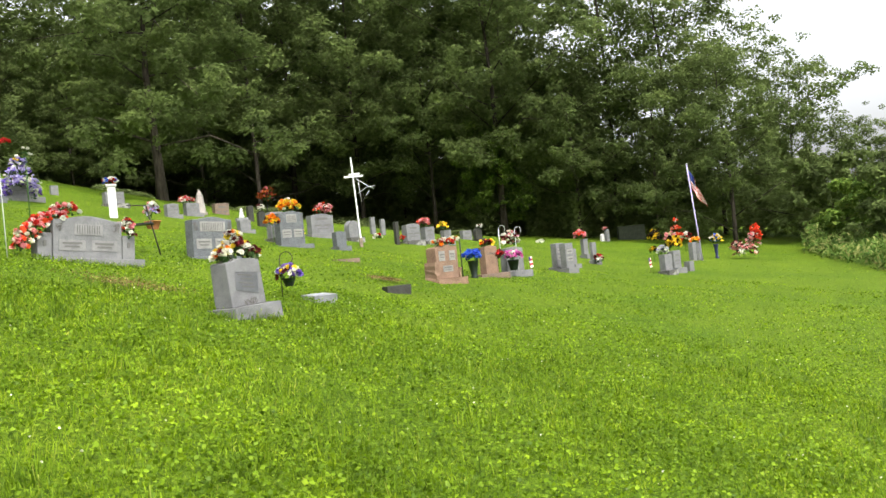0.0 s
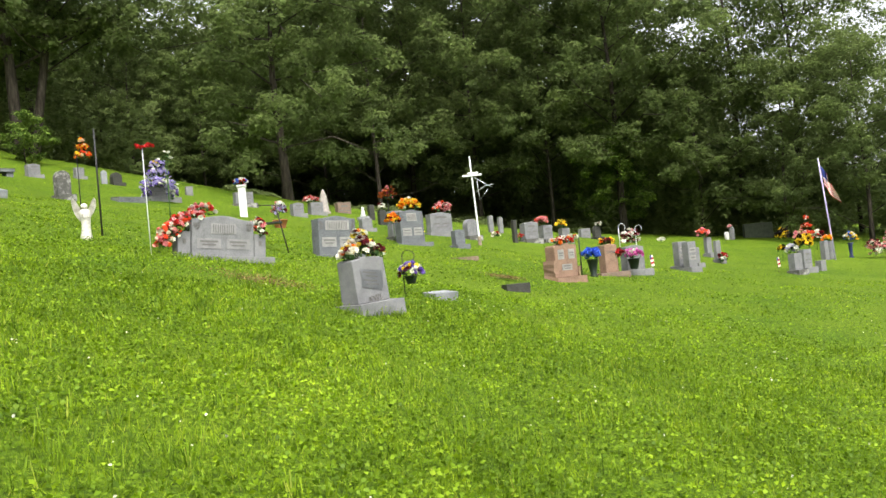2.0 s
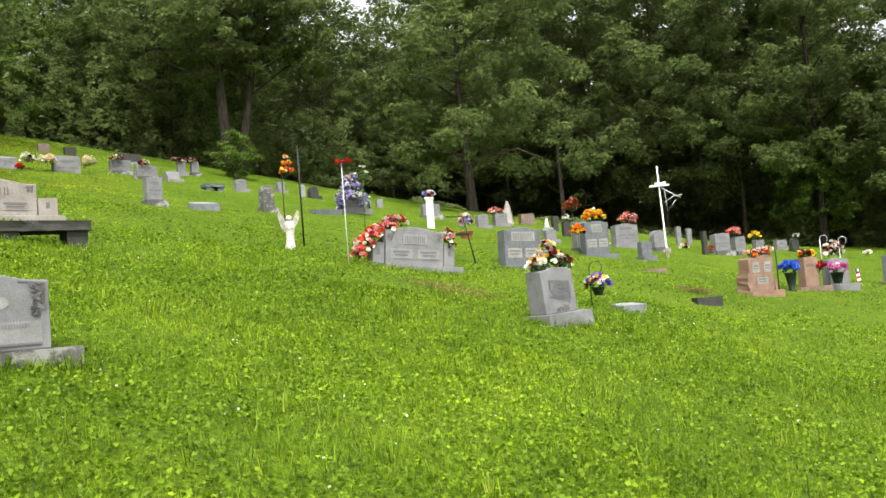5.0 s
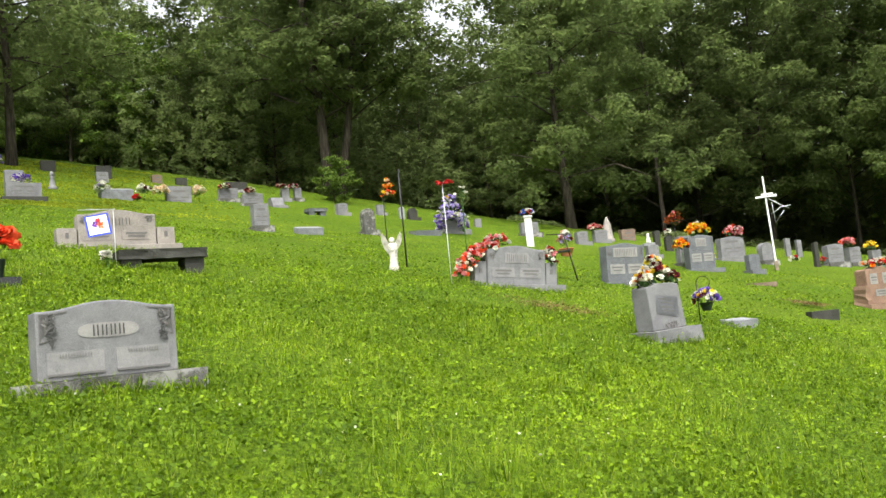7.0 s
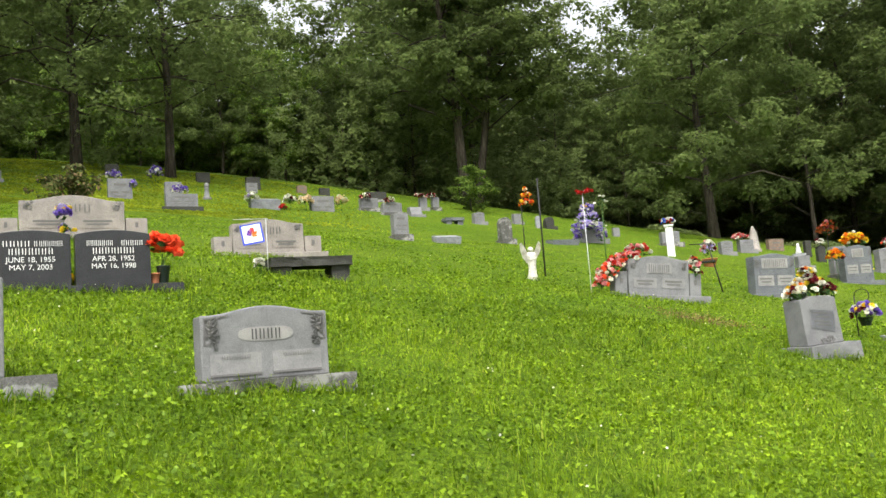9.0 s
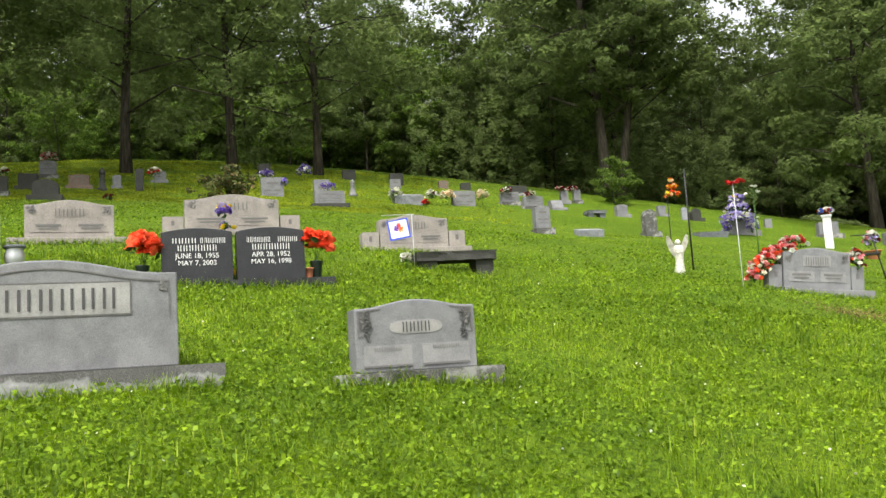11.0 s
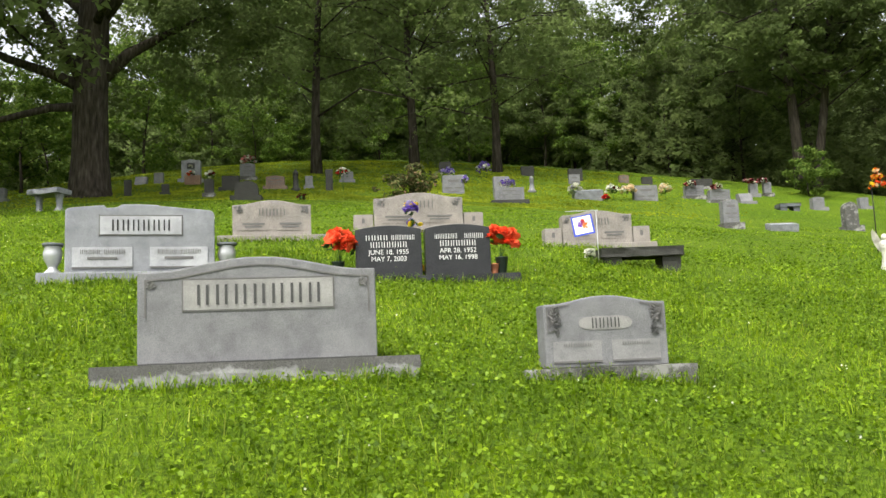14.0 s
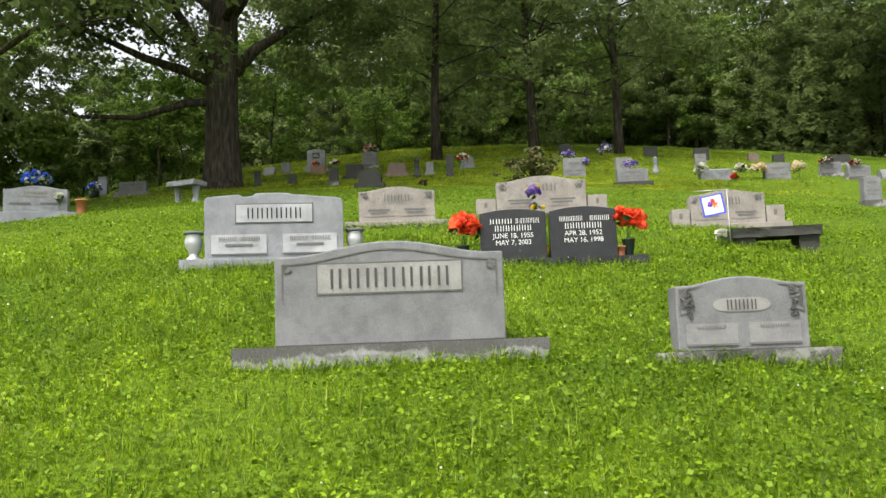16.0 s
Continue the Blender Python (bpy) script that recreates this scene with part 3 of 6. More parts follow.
tall_here = 2.2 + 1.1 * np.sin(uyaw * 1.31) + 0.9 * np.sin(uyaw * 3.7 + dd)
tall_here = np.where(uyaw < -22, 1.2, np.maximum(tall_here, 0.5))
tall_here = np.where((uyaw > -2) & (uyaw < 24), tall_here * 0.12 - (dd - rim) * 0.3, np.where((uyaw > 24) & (uyaw < 80), tall_here * np.where(uyaw < 31, 0.6, 1.25), tall_here)) + (dd - rim) * 0.4
px, py = -np.sin(np.radians(uyaw)) * dd, np.cos(np.radians(uyaw)) * dd
pz = land(px, py) + tall_here * rng.uniform(0, 1, len(ux)) ** 0.8
# boughs lie in uneven layers with dark gaps between them
layer = np.sin((pz - land(px, py)) * 5.2 + 2.2 * np.sin(uyaw * 0.8) + 1.5 * np.sin(uyaw * 2.1 + dd * 0.9)) + 0.6 * np.sin(uyaw * 5.1 + pz) + rng.normal(0, 0.3, len(ux))
keep = (layer > -0.15) | (uyaw < 24)
px, py, pz, dd = px[keep], py[keep], pz[keep], dd[keep]
nrm = np.stack([-px / dd * 0.5, -py / dd * 0.5, np.full(len(px), 1.1)], -1)
tagged(new("undergrowth", quads("undergrowth", leaf_slips(rng, np.stack([px, py, pz], -1), nrm, 0.27), LEAF_LIFTED)), "dark leafy undergrowth along the wood's edge", "undergrowth", kind="stuff")
fx, fy, fd = polar(rng, 115000, -24, 118, 62, 76)
fyaw = np.degrees(np.arctan2(-fx, fy))
crest = 17.5 + 2.0 * np.sin(fyaw * 1.1) + 1.5 * np.sin(fyaw * 2.9)
for mid_b, half_b, drop in ((25.5, 6, 3.5), (44, 3.5, 2.5), (88, 15, 7), (-19, 11, 13)):
    crest = crest - drop * np.exp(-(((fyaw - mid_b) / half_b) ** 4))
crest = np.maximum(crest * np.where(fyaw > 12, 0.8, 1.0), 1.0)
fz = land(fx, fy) + crest * rng.uniform(0, 1, len(fx)) ** 0.9
nrm = np.stack([-fx / fd * 0.6, -fy / fd * 0.6, np.full(len(fx), 0.7)], -1)
lx, ly, ld = polar(rng, 85000, -8, 80, 56, 62)
lz = land(lx, ly) + 9.5 * rng.uniform(0, 1, len(lx)) ** 1.3
low_cards = leaf_slips(rng, np.stack([lx, ly, lz], -1), np.stack([-lx / ld * 0.8, -ly / ld * 0.8, np.full(len(lx), 0.5)], -1), 0.5)
tagged(new("far_woods", quads("far_woods", np.concatenate([low_cards, leaf_slips(rng, np.stack([fx, fy, fz], -1), nrm, 0.92)]), LEAF_LIFTED)), "deep dark green woodland behind the lawn", "woods", kind="stuff")

# ---- headstones ----
UNIT = {}


def slip(name, ob, x, y, z, sx, sy, sz, mat, turn=0.0, label=""):
    """A small block as a part; alike blocks share one mesh."""
    if mat.name not in UNIT:
        UNIT[mat.name] = mesh_of("block", [(i, j, k) for i in (-0.5, 0.5) for j in (-0.5, 0.5) for k in (-0.5, 0.5)],
                                 [(0, 1, 3, 2), (4, 6, 7, 5), (0, 4, 5, 1), (2, 3, 7, 6), (0, 2, 6, 4), (1, 5, 7, 3)], mat)
    o = new(name, UNIT[mat.name])
    o.parent = ob
    o.matrix_basis = pose(x, y, z, 0, turn, 0) @ Matrix.Diagonal((sx, sy, sz, 1))
    if label:
        tagged(o, label)
    return o


def stone_frame(x, y, bearing, lean_side=0.0):
    """A pose with its front edge at (x, y), its back towards the bearing."""
    return pose(x, y, float(dip(x, y)), 0, lean_side, bearing)


def headstone(x, y, w, h, th, top, mat, bearing, based, label, group="headstones of the graveyard"):
    ob = thing("headstone", stone_frame(x, y, bearing), label, "headstone", group)
    hb = min(0.12, h * 0.22) if based else -0.05
    seed = int(abs(x * 37 + y * 91))
    if based:
        part("base", box(bmesh.new(), 0, th * 0.5 + 0.02, hb / 2 - 0.1, w + min(0.22, w * 0.32), th + 0.14, hb + 0.2, 0.008), DARK if "dark base" in label else FOOT if seed % 3 == 0 else mat, ob)
    y0 = 0.06 if based else 0.0
    z0 = hb if based else -0.1
    if top == "slant":
        part("tablet", tablet("flat", w, z0, h, y0, y0 + th + 0.15, 0.006, 0.55), mat, ob)
    elif top == "window":
        t = tablet("serp", w, z0, h, y0, y0 + th)
        part("tablet", t, mat, ob)
        # the recess is not cut: a dark plate on the face gives its shade
        part("niche_shade", box(bmesh.new(), 0, y0 - 0.001, h * 0.72, w * 0.42, 0.012, h * 0.24, 0.002), CUT, ob, "flat dark square in place of a shaded recess")
        return ob
    else:
        part("tablet", tablet(top, w, z0, h, y0, y0 + th, 0.006, 0.0, 0.008 if mat in (DARK, SLATE) else 0.0, seed), mat, ob)
    if 0.3 < w < 1.2 and top not in ("slant", "round") and mat is not DARK:
        hh = h - z0
        rows = [(0, z0 + hh * 0.74, w * 0.5, hh * 0.10), (-w * 0.22, z0 + hh * 0.42, w * 0.3, hh * 0.07), (w * 0.22, z0 + hh * 0.42, w * 0.3, hh * 0.07), (0, z0 + hh * 0.25, w * 0.5, hh * 0.04)]
        for bx, bz, bw, bh in rows:
            slip("letter_bar", ob, bx, y0 - 0.001, bz, bw, 0.006, bh, CUT_SOFT if mat is not SLATE else GRANITE)
    return ob


headstone(-27.84, 1.96, 0.27, 0.58, 0.15, "flat", SLATE, 61, False, "tall narrow dark slate grave marker")
headstone(-24.84, 2.43, 0.75, 0.39, 0.20, "flat", GRANITE, 61, True, "wide low grey granite headstone by the woods")
headstone(-25.44, 7.89, 0.56, 0.73, 0.20, "window", PALE, 61, True, "upright grey granite headstone with a square opening")
headstone(-20.32, 6.64, 0.22, 0.46, 0.12, "flat", DARK, 61, True, "narrow weathered dark headstone")
headstone(-22.25, 7.91, 0.45, 0.42, 0.20, "flat", DARK, 61, True, "low weathered dark headstone")
headstone(-25.01, 9.50, 0.45, 0.55, 0.20, "serp", GRANITE, 61, True, "light grey granite headstone with flowers")
headstone(-17.97, 6.65, 0.52, 0.44, 0.20, "round", DARK, 61, True, "weathered dark round-topped headstone")
headstone(-22.03, 9.11, 0.50, 0.39, 0.20, "serp", BROWN, 61, True, "brownish granite headstone on the slope")
headstone(-21.60, 9.92, 0.21, 0.38, 0.11, "flat", GRANITE, 61, True, "small grey headstone on a plinth")
headstone(-20.82, 10.15, 0.19, 0.58, 0.10, "flat", DARK, 61, False, "slim weathered dark marker post")
headstone(-23.01, 11.88, 0.37, 0.36, 0.19, "serp", GRANITE, 61, True, "small grey granite headstone under the trees")
headstone(-24.23, 16.37, 0.41, 0.40, 0.20, "flat", DARK, 61, True, "dark weathered headstone near the crest")
headstone(-19.40, 13.24, 0.60, 0.52, 0.20, "flat", GRANITE, 61, False, "grey granite headstone with purple flowers")
headstone(-16.99, 13.27, 0.75, 0.43, 0.20, "flat", GRANITE, 61, True, "wide grey granite headstone on a dark base")
headstone(-18.30, 14.05, 0.42, 0.62, 0.18, "flat", GRANITE, 61, False, "plain grey upright headstone behind a wider one")
headstone(-23.05, 19.05, 0.44, 0.36, 0.18, "flat", DARK, 61, False, "dark weathered headstone on the crest")
headstone(-20.90, 19.22, 0.36, 0.34, 0.16, "flat", GRANITE, 61, False, "low grey headstone near the crest")
headstone(-21.60, 19.95, 0.48, 0.42, 0.18, "flat", DARK, 61, False, "dark headstone against the woods")
headstone(-20.95, 21.60, 0.34, 0.30, 0.16, "serp", BROWN, 61, False, "small brownish headstone against the woods")
headstone(-20.55, 22.32, 0.36, 0.28, 0.16, "flat", DARK, 61, False, "small dark headstone against the woods")
headstone(-22.07, 5.19, 0.16, 0.42, 0.09, "flat", DARK, 61, False, "slim dark stone marker post")
headstone(-25.96, 6.54, 0.34, 0.29, 0.19, "slant", GRANITE, 61, False, "small grey slant grave marker")
headstone(-25.62, 6.99, 0.27, 0.34, 0.15, "flat", GRANITE, 61, False, "small upright grey headstone")
headstone(-21.50, 5.94, 0.18, 0.28, 0.10, "flat", DARK, 61, True, "small dark stump-like marker")
headstone(-17.29, 18.58, 0.71, 0.46, 0.20, "flat", GRANITE, 61, False, "plain grey granite headstone")
headstone(-17.09, 20.54, 0.58, 0.42, 0.20, "flat", GRANITE, 61, True, "pale grey headstone with flowers on top")
headstone(-16.26, 20.63, 0.62, 0.45, 0.20, "serp", GRANITE, 61, True, "pale grey granite headstone near the woods")
headstone(-15.93, 21.44, 0.39, 0.35, 0.20, "slant", GRANITE, 61, True, "low grey slant marker on a base")
headstone(-17.15, 23.52, 0.27, 0.48, 0.15, "serp", GRANITE, 61, True, "small grey headstone with flowers on top")
headstone(-17.12, 24.21, 0.25, 0.49, 0.15, "serp", GRANITE, 61, True, "small grey headstone with flowers on top")
headstone(-19.04, 23.34, 0.77, 0.37, 0.20, "flat", DARK, 61, True, "wide dark headstone against the woods")
headstone(-14.20, 22.31, 0.35, 0.40, 0.20, "serp", GRANITE, 61, True, "small pale headstone by the young shrub")
headstone(-10.97, 14.03, 0.33, 0.59, 0.19, "serp", GRANITE, 61, True, "light grey upright headstone on the slope")
headstone(-10.40, 17.37, 0.31, 0.65, 0.18, "round", FOOT, 61, True, "dark weathered round-topped headstone")
headstone(-13.84, 24.04, 0.27, 0.35, 0.16, "flat", GRANITE, 61, True, "plain grey headstone near the woods")
headstone(-12.73, 24.13, 0.31, 0.41, 0.18, "round", DARK, 61, True, "dark rounded headstone near the woods")
headstone(-9.88, 20.91, 0.82, 0.47, 0.20, "flat", GRANITE, 61, True, "low grey headstone under purple flowers")
headstone(-13.01, 23.82, 0.17, 0.40, 0.10, "round", PALE, 46, False, "slim pale grey grave marker on the slope")
headstone(-10.75, 24.55, 0.21, 0.28, 0.12, "flat", GRANITE, 46, False, "small grey headstone near the tree line")
headstone(-8.59, 23.31, 0.53, 0.42, 0.20, "flat", GRANITE, 46, True, "grey headstone behind the white column")
headstone(-6.77, 27.26, 0.50, 0.36, 0.18, "flat", BROWN, 46, False, "low brown headstone near the tree line")
headstone(-5.51, 25.55, 0.17, 0.46, 0.12, "flat", DARK, 46, False, "slim dark marker post near the tree line")
headstone(-4.79, 23.59, 0.22, 0.44, 0.12, "round", DARK, 46, False, "small dark headstone under white flowers")
headstone(-4.63, 20.90, 0.30, 0.34, 0.16, "serp", GRANITE, 46, True, "small grey headstone behind a larger one")
headstone(-6.93, 22.86, 0.33, 0.40, 0.19, "serp", GRANITE, 46, True, "grey granite headstone near the tree line")
headstone(-6.78, 24.20, 0.40, 0.38, 0.20, "flat", GRANITE, 46, True, "grey headstone with pink and red flowers")
headstone(-3.51, 18.90, 0.31, 0.69, 0.18, "flat", GRANITE, 46, True, "grey headstone beside a taller one")
headstone(-2.99, 22.38, 0.71, 0.64, 0.20, "serp", GRANITE, 46, True, "grey granite headstone with a flower saddle")
headstone(-2.13, 18.80, 0.27, 0.42, 0.15, "serp", SLATE, 46, True, "small blue-grey granite headstone")
headstone(-2.17, 22.22, 0.35, 0.56, 0.20, "round", GRANITE, 46, True, "grey headstone behind the white cross")
headstone(-2.04, 26.44, 0.16, 0.53, 0.09, "flat", GRANITE, 46, False, "slim pale stone post")
headstone(-1.79, 27.16, 0.16, 0.51, 0.09, "flat", GRANITE, 46, False, "slim pale stone post")
headstone(-1.14, 22.69, 0.12, 0.60, 0.10, "flat", DARK, 46, False, "slim dark stone post with red flowers")
headstone(-0.71, 23.44, 0.50, 0.58, 0.20, "serp", GRANITE, 46, True, "grey-pink granite headstone with panels")
headstone(-0.29, 24.55, 0.36, 0.52, 0.20, "flat", GRANITE, 46, True, "grey headstone with red flowers on top")
headstone(0.21, 25.25, 0.30, 0.44, 0.16, "flat", GRANITE, 46, True, "small grey headstone with a yellow bouquet")
headstone(3.13, 20.77, 0.20, 0.47, 0.10, "flat", GRANITE, 46, True, "narrow grey headstone in a tight row")
headstone(4.07, 24.67, 0.22, 0.56, 0.11, "flat", GRANITE, 46, True, "narrow grey headstone with pink flowers")
headstone(3.91, 22.41, 0.19, 0.58, 0.09, "flat", GRANITE, 46, True, "narrow grey headstone at the row's end")
headstone(7.64, 41.58, 0.22, 0.37, 0.10, "round", WHITE, 46, False, "small pale marker near the woods")
headstone(7.89, 41.63, 0.25, 0.63, 0.12, "round", GRANITE, 46, False, "small grey marker near the woods")


def letters(ob, x, z, w, h, n, y, mat):
    """A carved word as plain upright bars."""
    s = w / n
    for i in range(2 * n):
        slip("letter_bar", ob, x - w / 2 + s * (i // 2 + 0.27 + 0.46 * (i % 2)), y, z, s * 0.14, 0.006, h, mat)


def plate(ob, name, x, z, w, h, y, mat, oval=False, proud=0.008):
    """A sunk or raised field on the face, with softened corners."""
    bm = bmesh.new()
    if oval:
        pts = [(x + w / 2 * math.copysign(abs(math.cos(a)) ** 0.55, math.cos(a)), z + h / 2 * math.copysign(abs(math.sin(a)) ** 0.8, math.sin(a))) for a in np.linspace(0, 2 * math.pi, 28, endpoint=False)]
    else:
        pts = [(x - w / 2, z - h / 2), (x + w / 2, z - h / 2), (x + w / 2, z + h / 2), (x - w / 2, z + h / 2)]
    f = bm.faces.new([bm.verts.new((a, y - proud / 2, b)) for a, b in pts])
    ext = bmesh.ops.extrude_face_region(bm, geom=[f])
    for v in ext["geom"]:
        if isinstance(v, bmesh.types.BMVert):
            v.co.y = y + proud / 2
    bmesh.ops.recalc_face_normals(bm, faces=bm.faces[:])
    return part(name, bm, mat, ob)


def line_strip(ob, name, pts, y, width, mat):
    """A carved line along points of the face."""
    bm = bmesh.new()
    for (x0, z0), (x1, z1) in zip(pts, pts[1:]):
        L = math.hypot(x1 - x0, z1 - z0)
        a = math.degrees(math.atan2(z1 - z0, x1 - x0))
        bmesh.ops.create_cube(bm, size=1, matrix=pose((x0 + x1) / 2, y, (z0 + z1) / 2, 0, -a, 0) @ Matrix.Diagonal((L + width * 0.5, 0.006, width, 1)))
    return part(name, bm, mat, ob)


def sprig(ob, x, z, w, h, y, seed, mat):
    """Carved leaves in a corner of the face."""
    rng = random.Random(seed)
    verts, faces = [], []
    for _ in range(16):
        cx, cz, a = x + rng.uniform(-w, w) / 2, z + rng.uniform(-h, h) / 2, rng.uniform(0, 6.28)
        L = rng.uniform(0.014, 0.028)
        dx, dz = math.cos(a) * L, math.sin(a) * L
        n = len(verts)
        verts += [(cx - dx, y, cz - dz), (cx - dz * 0.45, y - 0.005, cz + dx * 0.45), (cx + dx, y, cz + dz), (cx + dz * 0.45, y - 0.005, cz - dx * 0.45)]
        faces.append((n, n + 1, n + 2, n + 3))
    o = part("carved_leaves", mesh_of("carved_leaves", verts, faces, mat), None, ob)
    return tagged(o, kind="stuff")


def lettering(ob, text, x, z, size, y, mat, name="date_lettering"):
    cu = bpy.data.curves.new("text", "FONT")
    cu.body, cu.size, cu.extrude, cu.align_x, cu.align_y = text, size, 0.002, "CENTER", "CENTER"
    tmp = new("text", cu)
    bpy.context.view_layer.update()
    me = bpy.data.meshes.new_from_object(tmp.evaluated_get(bpy.context.evaluated_depsgraph_get()))
    bpy.data.objects.remove(tmp)
    me.materials.clear()
    me.materials.append(mat)
    o = part(name, me, None, ob, "dates in pale carved letters")
    o.matrix_basis = pose(x, y, z, 90, 0, 0)
    return tagged(o, kind="stuff")


def lathe(profile, sides=16):
    """A turned body from (radius, height) rows."""
    bm = bmesh.new()
    rings = [[bm.verts.new((r * math.cos(2 * math.pi * k / sides), r * math.sin(2 * math.pi * k / sides), z)) for k in range(sides)] for r, z in profile]
    for a, b in zip(rings, rings[1:]):
        for k in range(sides):
            bm.faces.new((a[k], a[(k + 1) % sides], b[(k + 1) % sides], b[k]))
    bm.faces.new(rings[0][::-1])
    bm.faces.new(rings[-1])
    for f in bm.faces:
        f.smooth = True
    return bm


ROW = "headstones of the graveyard"


def big_stone(x, y, bearing, w, h, th, top, mat, base_w, base_h, base_mat, label, base_d=None, rock=True, set_back=0.08):
    """A large headstone: a shaped tablet on a long base. Gives the thing and the face's y."""
    ob = thing("headstone", stone_frame(x, y, bearing), label, "headstone", ROW)
    d = base_d or th + 2 * set_back
    seed = int(abs(x * 53 + y * 17))
    if rock:
        part("base", rough_block(base_w, d, -0.22, base_h, 0, seed), base_mat, ob, "rough stained base")
    else:
        part("base", box(bmesh.new(), 0, d / 2, base_h / 2 - 0.11, base_w, d, base_h + 0.22, 0.008), base_mat, ob)
    part("tablet", tablet(top, w, base_h, h, set_back, set_back + th, 0.008), mat, ob)
    return ob, set_back - 0.002


# the long grey stone in front
ob, fy = big_stone(-4.38, 1.30, 66, 1.23, 0.665, 0.20, "serp", GRANITE, 1.66, 0.115, LIMED, "wide grey granite family headstone on a stained rough base")
plate(ob, "name_panel", 0, 0.468, 0.77, 0.155, fy, PANEL)
letters(ob, 0, 0.468, 0.67, 0.105, 7, fy - 0.006, CUT)
for s in (-1, 1):
    line_strip(ob, "carved_border", [(s * 0.575, 0.36), (s * 0.575, 0.55), (s * 0.53, 0.552)], fy, 0.008, CUT_SOFT)
    sprig(ob, s * 0.548, 0.525, 0.03, 0.03, fy - 0.003, 15 + s, WORN)
line_strip(ob, "carved_border", [(u * 0.53, 0.552 + 0.07 * (0.5 + 0.5 * math.cos(math.pi * u))) for u in np.linspace(-1, 1, 15)], fy, 0.008, CUT_SOFT)
for s in (-1, 1):
    line_strip(ob, "panel_edge", [(-0.39, 0.468 + s * 0.083), (0.39, 0.468 + s * 0.083)], fy, 0.006, CUT_SOFT)
    line_strip(ob, "panel_edge", [(s * 0.39, 0.385), (s * 0.39, 0.551)], fy, 0.006, CUT_SOFT)

FAINT = stone_material("worn_panel", (0.165, 0.164, 0.163), (0.222, 0.220, 0.217), (0.272, 0.270, 0.266), (0.12, 0.118, 0.11), 0.4)
# the smaller stone with the oval name field
ob, fy = big_stone(-3.51, 2.94, 62, 0.69, 0.465, 0.18, "serp", GRANITE, 0.95, 0.075, FOOT, "grey granite double headstone with carved vine corners")
plate(ob, "name_panel", 0, 0.315, 0.30, 0.075, fy, PANEL, True, 0.003)
letters(ob, 0, 0.315, 0.17, 0.055, 4, fy - 0.003, CUT)
for s in (-1, 1):
    plate(ob, "sunk_panel", s * 0.165, 0.165, 0.27, 0.11, fy, FAINT, proud=0.004)
    # dark strip drawn as the shadow along the panel's lower edge
    slip("panel_shadow_edge", ob, s * 0.165, fy - 0.002, 0.108, 0.27, 0.008, 0.011, CUT_SOFT)
    letters(ob, s * 0.165, 0.20, 0.16, 0.018, 6, fy - 0.004, WORN)
    line_strip(ob, "carved_border", [(s * 0.325, 0.27), (s * 0.325, 0.405), (s * 0.20, 0.418)], fy, 0.007, CUT_SOFT)
    line_strip(ob, "carved_border", [(s * 0.325, 0.27), (s * 0.255, 0.29)], fy, 0.006, CUT_SOFT)
    bm = bmesh.new()
    f = bm.faces.new([bm.verts.new((s * a, fy - 0.002, b)) for a, b in ((0.318, 0.295), (0.318, 0.40), (0.25, 0.408), (0.268, 0.375), (0.278, 0.32))])
    bmesh.ops.solidify(bm, geom=[f], thickness=0.004)
    bmesh.ops.recalc_face_normals(bm, faces=bm.faces[:])
    part("carved_corner", bm, WORN, ob)
    sprig(ob, s * 0.285, 0.365, 0.04, 0.08, fy - 0.006, 5 + s, CUT_SOFT)
    sprig(ob, s * 0.272, 0.325, 0.022, 0.15, fy - 0.007, 9 + s, CUT)

# pale blue-grey stone with two urns
ob, fy = big_stone(-6.99, 1.41, 71, 1.12, 0.615, 0.2, "chipped", PALE, 1.50, 0.07, PALE, "pale blue-grey granite headstone with a raised name panel", rock=False)
plate(ob, "name_panel", 0, 0.445, 0.61, 0.145, fy, WHITE_PANEL, proud=0.014)
letters(ob, 0, 0.445, 0.46, 0.088, 6, fy - 0.009, CUT_DEEP)
for s in (-1, 1):
    line_strip(ob, "panel_edge", [(-0.31, 0.445 + s * 0.078), (0.31, 0.445 + s * 0.078)], fy, 0.009, CUT_SOFT)
    line_strip(ob, "panel_edge", [(s * 0.31, 0.362), (s * 0.31, 0.528)], fy, 0.009, CUT_SOFT)
    plate(ob, "lower_panel", s * 0.285, 0.195, 0.44, 0.155, fy, WHITE_PANEL, proud=0.014)
    # the raised panel's shadow, laid on as a dark strip beneath it
    slip("panel_shadow_edge", ob, s * 0.285, fy - 0.003, 0.112, 0.44, 0.010, 0.012, CUT_SOFT)
    letters(ob, s * 0.285 - 0.09, 0.235, 0.15, 0.035, 5, fy - 0.009, CUT_SOFT)
    letters(ob, s * 0.285 + 0.09, 0.235, 0.16, 0.035, 6, fy - 0.009, CUT_SOFT)
    slip("letter_bar", ob, s * 0.285, fy - 0.009, 0.185, 0.22, 0.006, 0.02, CUT_SOFT)


def urn(x, y, z, s, label="grey turned cemetery urn on the base"):
    u = thing("urn", pose(x, y, z), label, "urn", "urns beside a headstone")
    part("bowl", lathe([(0.05 * s, 0), (0.055 * s, 0.02 * s), (0.03 * s, 0.04 * s), (0.035 * s, 0.06 * s), (0.062 * s, 0.11 * s), (0.066 * s, 0.15 * s), (0.055 * s, 0.19 * s), (0.06 * s, 0.2 * s)]), URN, u)
    part("rim", lathe([(0.066 * s, 0.198 * s), (0.072 * s, 0.206 * s), (0.072 * s, 0.22 * s), (0.05 * s, 0.222 * s)]), SLATE, u, "dark rim")
    return u


